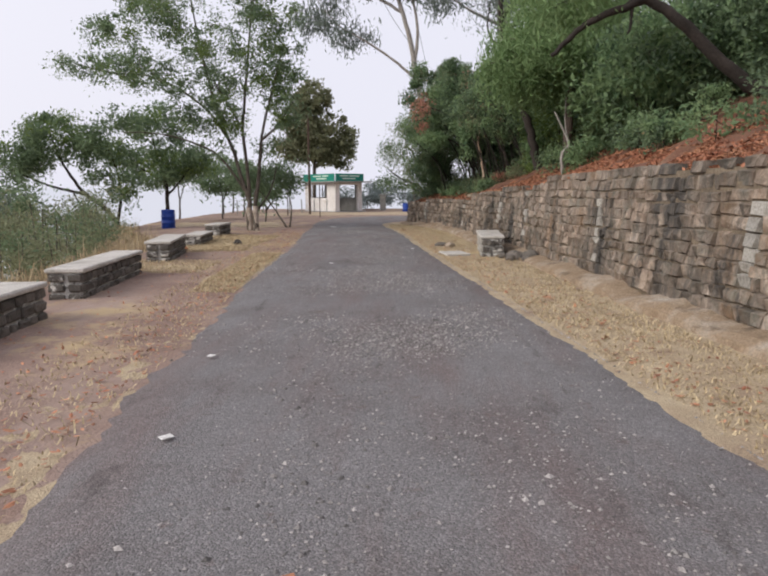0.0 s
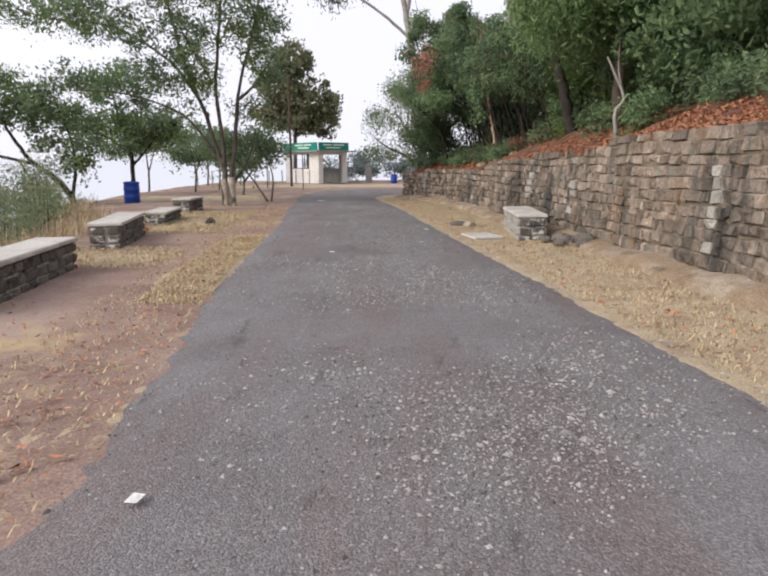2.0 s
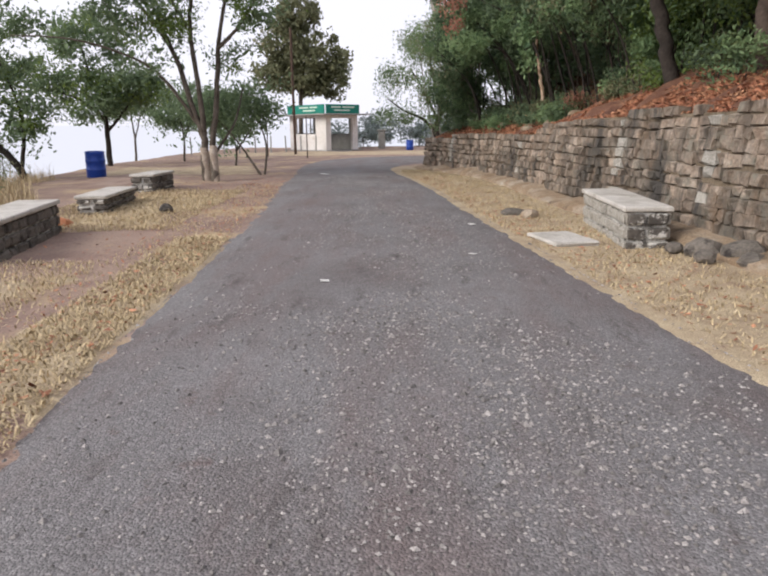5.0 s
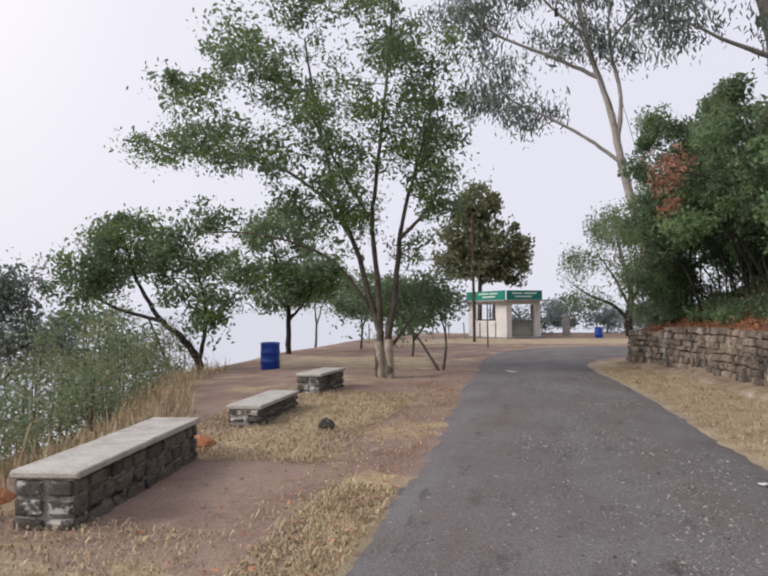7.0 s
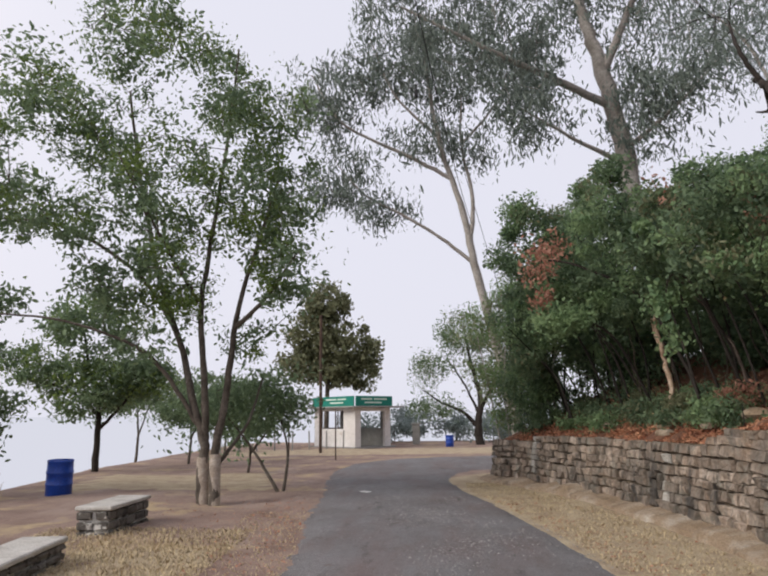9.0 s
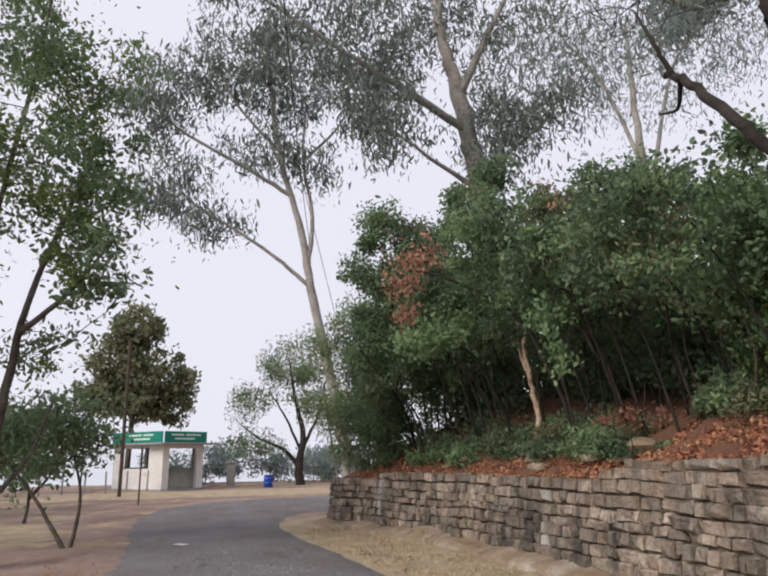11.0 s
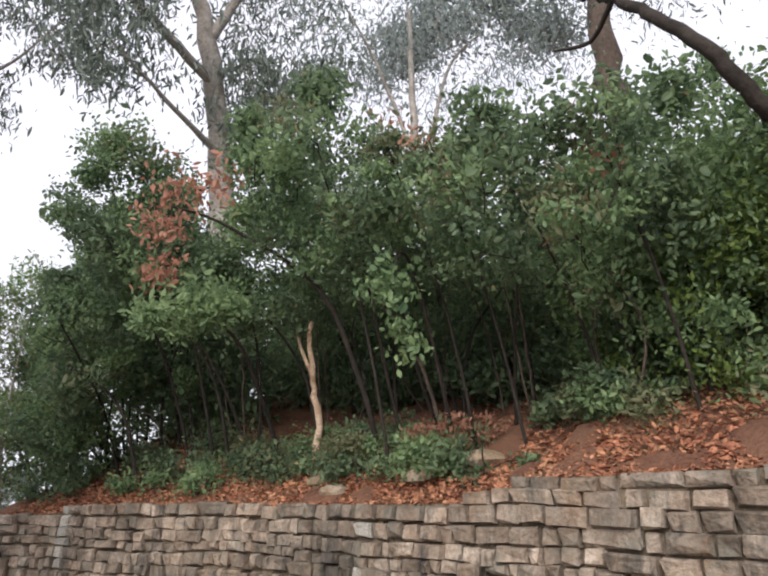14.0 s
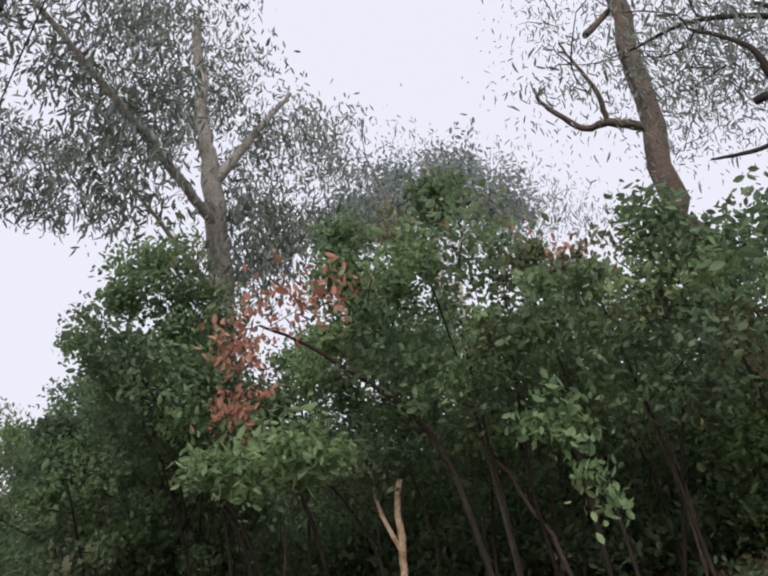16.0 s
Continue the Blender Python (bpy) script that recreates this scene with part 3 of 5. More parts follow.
# ---- embankment behind the wall ----
wp, ws = resample(WALL, 0.25)
wt = np.gradient(wp, axis=0)
wt /= np.linalg.norm(wt, axis=1)[:, None]
wn_ = np.stack([wt[:, 1], -wt[:, 0]], 1)          # away from the road
S_OF_Y = lambda yy: float(np.interp(yy, wp[:np.argmin(wp[:, 0]), 1], ws[:np.argmin(wp[:, 0])]))
TOP_S = [0, S_OF_Y(13.0), S_OF_Y(13.4), S_OF_Y(18), S_OF_Y(20.8), S_OF_Y(21.3), S_OF_Y(26), S_OF_Y(29.5), ws[-1]]
TOP_Z = [1.88, 1.78, 1.6, 1.58, 1.5, 1.3, 1.22, 1.1, 1.0]
BATTER = 0.16


def top_at(s):
    return np.interp(s, TOP_S, TOP_Z)


def wall_frame(s):
    p = np.array([np.interp(s, ws, wp[:, 0]), np.interp(s, ws, wp[:, 1])])
    k = np.array([np.interp(s, ws, wn_[:, 0]), np.interp(s, ws, wn_[:, 1])])
    k /= np.linalg.norm(k)
    return p, k


rows_e = [0.25, 0.5, 0.9, 1.4, 2.1, 3.0, 4.2, 6, 8.5, 12, 18, 30]
V = []
ss = np.arange(0, ws[-1], 0.3)
for s in ss:
    p, k = wall_frame(s)
    kk = np.array([1.0, 0.12 if s > S_OF_Y(27) else 0.0])
    for d in rows_e:
        g = k if d < 0.6 else (k * max(0, 1 - (d - 0.5) / 3) + kk * min(1, (d - 0.5) / 3))
        q = p + g / np.linalg.norm(g) * d
        z = top_at(s) - 0.06 + 0.42 * min(max(0, d - 0.3), 5) + 0.25 * max(0, d - 5.3) + (0.05 * rng.normal() if d > 0.3 else 0)
        V.append((q[0], q[1], min(z, 8)))
m = len(rows_e)
iy, ix = np.meshgrid(np.arange(len(ss) - 1), np.arange(m - 1), indexing="ij")
i0 = iy * m + ix
F = np.stack([i0, i0 + 1, i0 + m + 1, i0 + m], -1).reshape(-1, 4)
BANK = np.array(V).reshape(len(ss), m, 3)
tagged(part("embankment", mesh_from("embankment", V, F, M_LITTER, True), None, None),
       "earth bank of red soil and leaf litter behind the wall", "bank", kind="structure")


def bank_z(x, y):
    s = S_OF_Y(min(y, 29.5))
    p, k = wall_frame(s)
    d = max(0.0, x - p[0])
    return top_at(s) - 0.06 + 0.42 * min(max(0, d - 0.3), 5) + 0.25 * max(0, d - 5.3)


# ---- retaining wall: mortar core, then stones ----
V = []
for s in ss:
    p, k = wall_frame(s)
    t = top_at(s)
    tight = 0.036 if s < S_OF_Y(15.5) else 0.0
    for d, z in ((0.06 - tight, -0.3), (0.06 - tight + BATTER, t - 0.05), (0.45, t - 0.07), (0.5, -0.3)):
        V.append((*(p + k * d), z))
i0 = np.arange(len(ss) - 1)[:, None] * 4 + np.arange(3)[None, :]
F = np.stack([i0, i0 + 1, i0 + 5, i0 + 4], -1).reshape(-1, 4)
wall_ob = tagged(part("wall_retaining", mesh_from("wall_core", V, F, M_MORTAR), None, None),
                 "old coursed rubble retaining wall, stained black and brown", "wall", kind="structure")
# cement footing
V = []
for s in ss:
    p, k = wall_frame(s)
    h = max(0.05, 0.14 + 0.10 * noise.noise(Vector((0.9 * s, 0, 3.0))) + 0.02 * rng.normal())
    for d, z in ((-0.40 - 0.8 * (h - 0.14), -0.2), (-0.33, h * 0.65), (-0.22, h), (0.12, h + 0.06)):
        V.append((*(p + k * (d + 0.015 * rng.normal())), z))
tagged(part("footing", mesh_from("footing", V, F, M_CURB), None, None), "low cement footing along the wall", "kerb", kind="structure")

STREAKS = [S_OF_Y(v) for v in (5.2, 9.4, 14.2, 16.6, 22.7, 28.0)]
stones = []                                        # s0, s1, z0, z1, lime
z = 0.15
course = 0
while z < 1.85:
    h = float(rng.uniform(0.115, 0.18))
    s = float(rng.uniform(-0.3, 0))
    while s < ws[-1]:
        w = float(np.clip(rng.lognormal(-1.42, 0.36), 0.14, 0.5)) * (0.85 if z < 0.9 else 1.05)
        near = min(STREAKS, key=lambda q: abs(q - s - w / 2))
        lime = abs(near - s - w / 2) < w / 2
        if lime and near - 0.11 > s + 0.1:
            w, lime = near - 0.11 - s, False
        elif lime:
            w = max(0.14, near + 0.11 - s)
        lime = lime and 0.3 < z < 1.5 and rng.random() < 0.8
        t = top_at(s + w / 2)
        wave = 0.07 * noise.noise(Vector((0.45 * s, 0.35 * course, 5.0))) + float(rng.normal(0, 0.009))
        z0, z1 = z + wave, z + h + wave
        if z0 + h * 0.45 < t:
            if z1 > t - 0.08:
                z1 = min(z1, t + 0.05)
            if rng.random() < 0.07 and h > 0.18:
                zm = z0 + (z1 - z0) * float(rng.uniform(0.4, 0.6))
                stones.append((s, s + w, z0, zm, lime))
                stones.append((s, s + w, zm, z1, lime))
            else:
                stones.append((s, s + w, z0, z1, lime))
        s += w
    z += h
    course += 1


def stone_shape(seed):
    """A rough block, 1 x 1 x 1, with chipped edges on its face (face at -y)."""
    g = np.random.default_rng(seed)
    o, i = 0.5, 0.455
    ring = [(-1, -1), (1, -1), (1, 1), (-1, 1)]
    V = [(a * o, 0.5, b * o) for a, b in ring]
    V += [(a * (o - 0.01) + g.normal(0, 0.025), -0.25, b * (o - 0.01) + g.normal(0, 0.04)) for a, b in ring]
    V += [(a * i + g.normal(0, 0.035), -0.5 + g.normal(0, 0.09), b * (i - 0.04) + g.normal(0, 0.07)) for a, b in ring]
    V.append((g.normal(0, 0.15), -0.51 + g.normal(0, 0.035), g.normal(0, 0.12)))
    F4 = [(4 * r + k, 4 * r + (k + 1) % 4, 4 * r + 4 + (k + 1) % 4, 4 * r + 4 + k) for r in (0, 1) for k in range(4)]
    F3 = [(8 + k, 8 + (k + 1) % 4, 12) for k in range(4)]
    return np.array(V), np.array(F4), np.array(F3)


SHAPES = [stone_shape(100 + k) for k in range(16)]
STONE_MESHES = [mesh_from("stone", v, [f4, f3], M_STONE) for v, f4, f3 in SHAPES]
LIME_MESHES = [mesh_from("stone_limewashed", v, [f4, f3], M_LIME) for v, f4, f3 in SHAPES[:6]]
near_lo, near_hi = S_OF_Y(18.8), S_OF_Y(26.5)
jv, jf4, jf3, jn = [], [], [], 0
lv, lf4, lf3, ln_ = [], [], [], 0
near_left = []
for s0, s1, z0, z1, lime in stones:
    sm, zm = (s0 + s1) / 2, (z0 + z1) / 2
    p, k = wall_frame(np.clip(sm, 0, ws[-1]))
    depth = 0.16
    early = sm < S_OF_Y(15.5)
    out = float(rng.normal(0, 0.007 if early else 0.019))
    centre = Vector((*(p + k * (0.075 + BATTER * zm / 1.7 + out)), zm))
    ang = math.atan2(k[1], k[0]) - math.pi / 2
    g = rng.uniform(0.002, 0.008) if early else rng.uniform(0.010, 0.026)
    m4 = (Matrix.Translation(centre) @ Euler((-0.09, float(rng.normal(0, 0.015)), ang)).to_matrix().to_4x4()
          @ Matrix.Diagonal((s1 - s0 - 1.7 * g, depth, z1 - z0 - 0.8 * g, 1)))
    kind = int(rng.integers(0, 16))
    if near_lo < sm < near_hi and zm > 0.55 and len(near_left) < 300:
        near_left.append((m4, kind, lime))
    else:
        v, f4, f3 = SHAPES[kind]
        vw = np.array([m4 @ Vector(q) for q in v])
        if lime:
            lv.append(vw), lf4.append(f4 + ln_), lf3.append(f3 + ln_)
            ln_ += len(vw)
        else:
            jv.append(vw), jf4.append(f4 + jn), jf3.append(f3 + jn)
            jn += len(vw)
tagged(part("stonework", mesh_from("stonework", np.concatenate(jv), [np.concatenate(jf4), np.concatenate(jf3)], M_STONE_J), None, wall_ob), kind="stuff")
if lv:
    tagged(part("limewashed_stonework", mesh_from("limewash", np.concatenate(lv), [np.concatenate(lf4), np.concatenate(lf3)], M_LIME), None, wall_ob), kind="stuff")

# ---- backdrop: emission strip standing in for distance haze ----
M_HAZE = bpy.data.materials.new("haze_glow")
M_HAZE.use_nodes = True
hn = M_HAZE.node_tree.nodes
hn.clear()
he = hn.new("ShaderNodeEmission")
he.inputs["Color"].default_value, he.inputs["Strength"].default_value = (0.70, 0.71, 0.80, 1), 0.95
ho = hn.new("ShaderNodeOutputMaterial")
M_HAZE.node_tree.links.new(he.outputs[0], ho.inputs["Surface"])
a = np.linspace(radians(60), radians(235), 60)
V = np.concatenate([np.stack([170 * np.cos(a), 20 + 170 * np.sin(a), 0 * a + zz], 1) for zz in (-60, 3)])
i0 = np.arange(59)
tagged(part("backdrop", mesh_from("backdrop", V, np.stack([i0, i0 + 1, i0 + 61, i0 + 60], -1), M_HAZE), None, None), "glowing backdrop strip standing in for valley haze", "backdrop", kind="structure")

# ================= things =================
# ---- stone benches ----
def bench(at, rz, length, width, height, label, slab=True, face=M_BSTONE):
    b = empty("stone_bench", at, label, "bench", "stone benches along the road", rz=rz)
    core_h = height - (0.06 if slab else 0.0)
    part("core", box(width - 0.06, length - 0.06, core_h + 0.1, (0, 0, core_h / 2 - 0.05), 0.01), M_POINT, b, "white-pointed mortar")
    z = -0.06
    for c in range(3):
        h = (core_h + 0.06) / 3
        for side in (-1, 1):
            y = -length / 2
            while y < length / 2 - 0.05:
                w = min(float(rng.uniform(0.2, 0.42)), length / 2 - y)
                if length / 2 - y - w < 0.1:
                    w = length / 2 - y
                part("stone", box(0.07, w - 0.042, h - 0.034, (side * (width / 2 - 0.025), y + w / 2, z + h / 2), 0.018, 0, 0.006), face, b)
                y += w
        for side in (-1, 1):
            x = -width / 2
            for w in (width * 0.52, width * 0.48):
                part("stone", box(w - 0.05, 0.07, h - 0.04, (x + w / 2, side * (length / 2 - 0.025), z + h / 2), 0.018, 0, 0.006), M_PATCH, b)
                x += w
        z += h
    if slab:
        k = max(1, round(length / 1.3))
        for i in range(k):
            part("slab", box(width + 0.06, length / k + (0.03 if k == 1 else 0.012), 0.065, (0, -length / 2 + length / k * (i + 0.5), height - 0.03), 0.014, 0, 0.002), M_SLAB, b, "worn pale cement slab")
    return b


def bench_between(p_near, p_far, width, height, label, face=M_BSTONE):
    """p_near, p_far: ends of the side that faces the road."""
    d = Vector((p_far[0] - p_near[0], p_far[1] - p_near[1]))
    n = Vector((-d.y, d.x)).normalized()
    c = Vector(((p_near[0] + p_far[0]) / 2, (p_near[1] + p_far[1]) / 2)) + n * width / 2
    return bench((c.x, c.y, 0), math.degrees(math.atan2(d.y, d.x)) - 90, d.length, abs(width), height, label, True, face)


bench_between((-3.2, 3.6), (-3.5, 6.2), 0.5, 0.45, "long low stone bench with patchy white pointing")
bench_between((-3.75, 7.6), (-4.2, 10.75), 0.5, 0.45, "long low bench of dark stone with a pale slab")
bench_between((-4.47, 12.95), (-5.05, 15.6), 0.52, 0.46, "long dark stone bench with white pointing and a pale slab")
bench_between((-5.3, 17.65), (-5.55, 19.6), 0.5, 0.32, "low sunken stone bench with a pale slab")
bench_between((-5.85, 21.35), (-5.9, 22.9), 0.5, 0.45, "short dark stone bench with a pale slab")
bench_between((3.15, 16.1), (3.05, 13.75), -0.5, 0.5, "limewashed stone bench against the retaining wall", M_LIME)

# ---- barrels ----
def barrel(at, h, r, label, tilt=0.0):
    b = empty("plastic_barrel", at, label, "barrel", "blue barrels used as bins")
    b.matrix_world = pose(*at, tilt, tilt * 0.6, 0)
    prof = [(0.9, 0.0), (1.0, 0.04), (1.0, 0.3), (1.045, 0.32), (1.045, 0.35), (1.0, 0.37), (1.0, 0.63), (1.045, 0.65), (1.045, 0.68), (1.0, 0.7), (0.98, 0.94), (1.02, 0.97), (1.0, 1.0), (0.93, 1.0), (0.92, 0.9), (0.9, 0.08), (0.0, 0.06)]
    n = 28
    V = [(r * p * math.cos(2 * math.pi * k / n), r * p * math.sin(2 * math.pi * k / n), h * q) for p, q in prof for k in range(n)]
    F = [(i * n + k, i * n + (k + 1) % n, (i + 1) * n + (k + 1) % n, (i + 1) * n + k) for i in range(len(prof) - 1) for k in range(n)]
    part("drum", mesh_from("drum", V, np.array(F), M_BLUE, True), None, b)
    bm = bmesh.new()
    bmesh.ops.create_circle(bm, cap_ends=True, radius=r * 0.9, segments=n)
    bmesh.ops.translate(bm, vec=(0, 0, h * 0.965), verts=bm.verts)
    part("lid", bm, M_BLUE, b)
    return b


barrel((-9.85, 27.1, ground_z(np.array(-9.85), np.array(27.1)) - 0.02), 0.82, 0.29, "dented blue plastic barrel standing on the dry verge", 3)
barrel((0.04, 51.5, 0.0), 0.66, 0.24, "blue plastic barrel beyond the bend")

# ---- cabin ----
cab = empty("roadside_cabin", (-5.35, 50.1, 0), "small whitewashed cabin with green sign boards on its roof", "cabin", rz=45)
LR, LL, H = 2.7, 4.0, 2.3                        # the two lengths, wall height; corner nearest the road at the origin
T = 0.2


def cab_wall(name, bms, label="", material=M_WHITEWALL):
    return part(name, join_bm(*bms), material, cab, label)


cab_wall("front_pillar", [box(0.42, T, H, (0.21, T / 2, H / 2), 0.01)])
cab_wall("front_pillar", [box(0.45, T, H, (LR - 0.225, T / 2, H / 2), 0.01)])
part("lintel", box(LR - 0.88, T, 0.2, (LR / 2, T / 2, H - 0.1), 0.005), M_WHITEWALL, cab)
cab_wall("side_wall", [box(T, LL - T - 0.002, 1.1, (T / 2, T + LL / 2 - T / 2, 0.55), 0.01), box(T, 0.9, 1.05, (T / 2, T + 0.45, 1.625), 0.01),
                       box(T, 0.6, 1.05, (T / 2, LL - 0.3, 1.625), 0.01), box(T, LL - T - 0.002, 0.15, (T / 2, T + LL / 2 - T / 2, H - 0.075), 0.01)], "whitewashed wall stained at its foot")
# Rear and far side walls take darker grey to paint the dim inside.
cab_wall("rear_wall", [box(LR - 2 * T - 0.01, T, 1.15, (LR / 2, LL - T / 2, 0.575), 0.01), box(0.3, T, 1.0, (T + 0.16, LL - T / 2, 1.65), 0.01),
                       box(0.5, T, 1.0, (LR - T - 0.26, LL - T / 2, 1.65), 0.01), box(LR - 2 * T - 0.01, T, 0.15, (LR / 2, LL - T / 2, H - 0.075), 0.01)], "cabin wall in grey that stands in for interior dimness", M_CONC)
cab_wall("side_wall", [box(T, LL - T - 0.002, 1.1, (LR - T / 2, T + LL / 2 - T / 2, 0.55), 0.01), box(T, 0.5, 1.05, (LR - T / 2, T + 0.25, 1.625), 0.01),
                       box(T, 0.8, 1.05, (LR - T / 2, LL - 0.4, 1.625), 0.01), box(T, LL - T - 0.002, 0.15, (LR - T / 2, T + LL / 2 - T / 2, H - 0.075), 0.01)], "cabin wall in grey that stands in for interior dimness", M_CONC)
part("window_mullion", box(0.05, 0.05, 1.05, (T / 2, 1.75, 1.63), 0.005), M_IRON, cab, "dark iron window post")
part("roof_slab", box(LR + 1.2, LL + 1.2, 0.09, (LR / 2, LL / 2, H + 0.047), 0.01), M_CONC, cab, "thin grey concrete roof slab with wide eaves")
for nm, bm in (("sign_board", box(LR + 0.1, 0.06, 0.58, (LR / 2, -0.12, H + 0.385), 0.008)), ("sign_board", box(0.06, LL + 0.05, 0.58, (-0.12, LL / 2 - 0.03, H + 0.385), 0.008))):
    part(nm, bm, M_GREEN, cab, "green painted sign board with pale lettering")
for x0, x1, zz in ((0.35, 1.15, 0.55), (1.3, 2.3, 0.55), (0.6, 1.9, 0.35)):
    part("lettering", box(x1 - x0, 0.012, 0.09, ((x0 + x1) / 2, -0.156, H + zz - 0.05), 0.0), M_LETTER, cab)
    part("lettering", box(0.012, x1 - x0, 0.09, (-0.156, (x0 + x1) / 2 + 0.3, H + zz - 0.05), 0.0), M_LETTER, cab)
part("floor_slab", box(LR + 0.5, LL + 0.4, 0.12, (LR / 2, LL / 2, 0.02), 0.01), M_CONC, cab)
part("inner_bench", box(LR - 0.6, 0.45, 0.4, (LR / 2, LL - T - 0.25, 0.28), 0.01), M_CONC, cab, "grey cement bench inside")

# ---- posts, pole, cable ----
def post(name, at, h, r, material, label, category="post", group="", lean=(0, 0)):
    p = empty(name, at, label, category, group)
    pts = [(0, 0, -0.2), (lean[0] * 0.5, lean[1] * 0.5, h * 0.5), (lean[0], lean[1], h)]
    V, F = tube_arrays(smooth_path(pts, 5), [r, r * 0.9], 10)
    part("shaft", mesh_from("shaft", V, F, material, True), None, p)
    bm = bmesh.new()
    bmesh.ops.create_uvsphere(bm, u_segments=10, v_segments=6, radius=r * 1.05)
    bmesh.ops.translate(bm, vec=(lean[0], lean[1], h), verts=bm.verts)
    part("cap", bm, material, p)
    return p


post("iron_post", (-5.0, 39.5, 0), 2.0, 0.03, M_IRON, "thin rusty iron post beside the road", group="iron posts")
post("iron_post", (-7.65, 42.8, 0), 2.2, 0.03, M_IRON, "thin rusty iron post on the dry grass", group="iron posts")
post("utility_pole", (-6.6, 45.5, 0), 6.9, 0.08, M_IRON, "slender brown utility pole near the cabin", "pole")
for k in range(9):
    post("fence_post", (-13.2 + 0.9 * k, 47 + 0.35 * k, 0), 1.0, 0.045, M_CONC, "short grey concrete fence post", "post", "fence posts", (0.03 * (k % 3 - 1), 0))


def cable(name, a, b, sag, label, r=0.012):
    f = np.linspace(0, 1, 24)[:, None]
    p = np.array(a) * (1 - f) + np.array(b) * f
    p[:, 2] -= sag * 4 * (f * (1 - f))[:, 0]
    V, F = tube_arrays(p, [r, r], 5)
    return tagged(part(name, mesh_from(name, V, F, M_BLACKWIRE, True), None, None), label, "cable")


cable("overhead_cable", (-3.2, 9.0, 14.0), (0.9, 38.9, 9.8), 1.6, "thin black cable sagging between the trees")
cable("guy_wire", (0.4, 40.0, 14.0), (2.3, 39.0, 5.5), 0.0, "thin straight wire beside the pale tree")
insul = empty("cable_clamp", (-1.2, 27.0, 9.75), "small dark clamp on the cable", "clamp")
part("body", box(0.1, 0.1, 0.22, (0, 0, 0), 0.02), M_BLACKWIRE, insul)
part("hook", box(0.03, 0.03, 0.16, (0, 0, 0.17), 0.008), M_BLACKWIRE, insul)

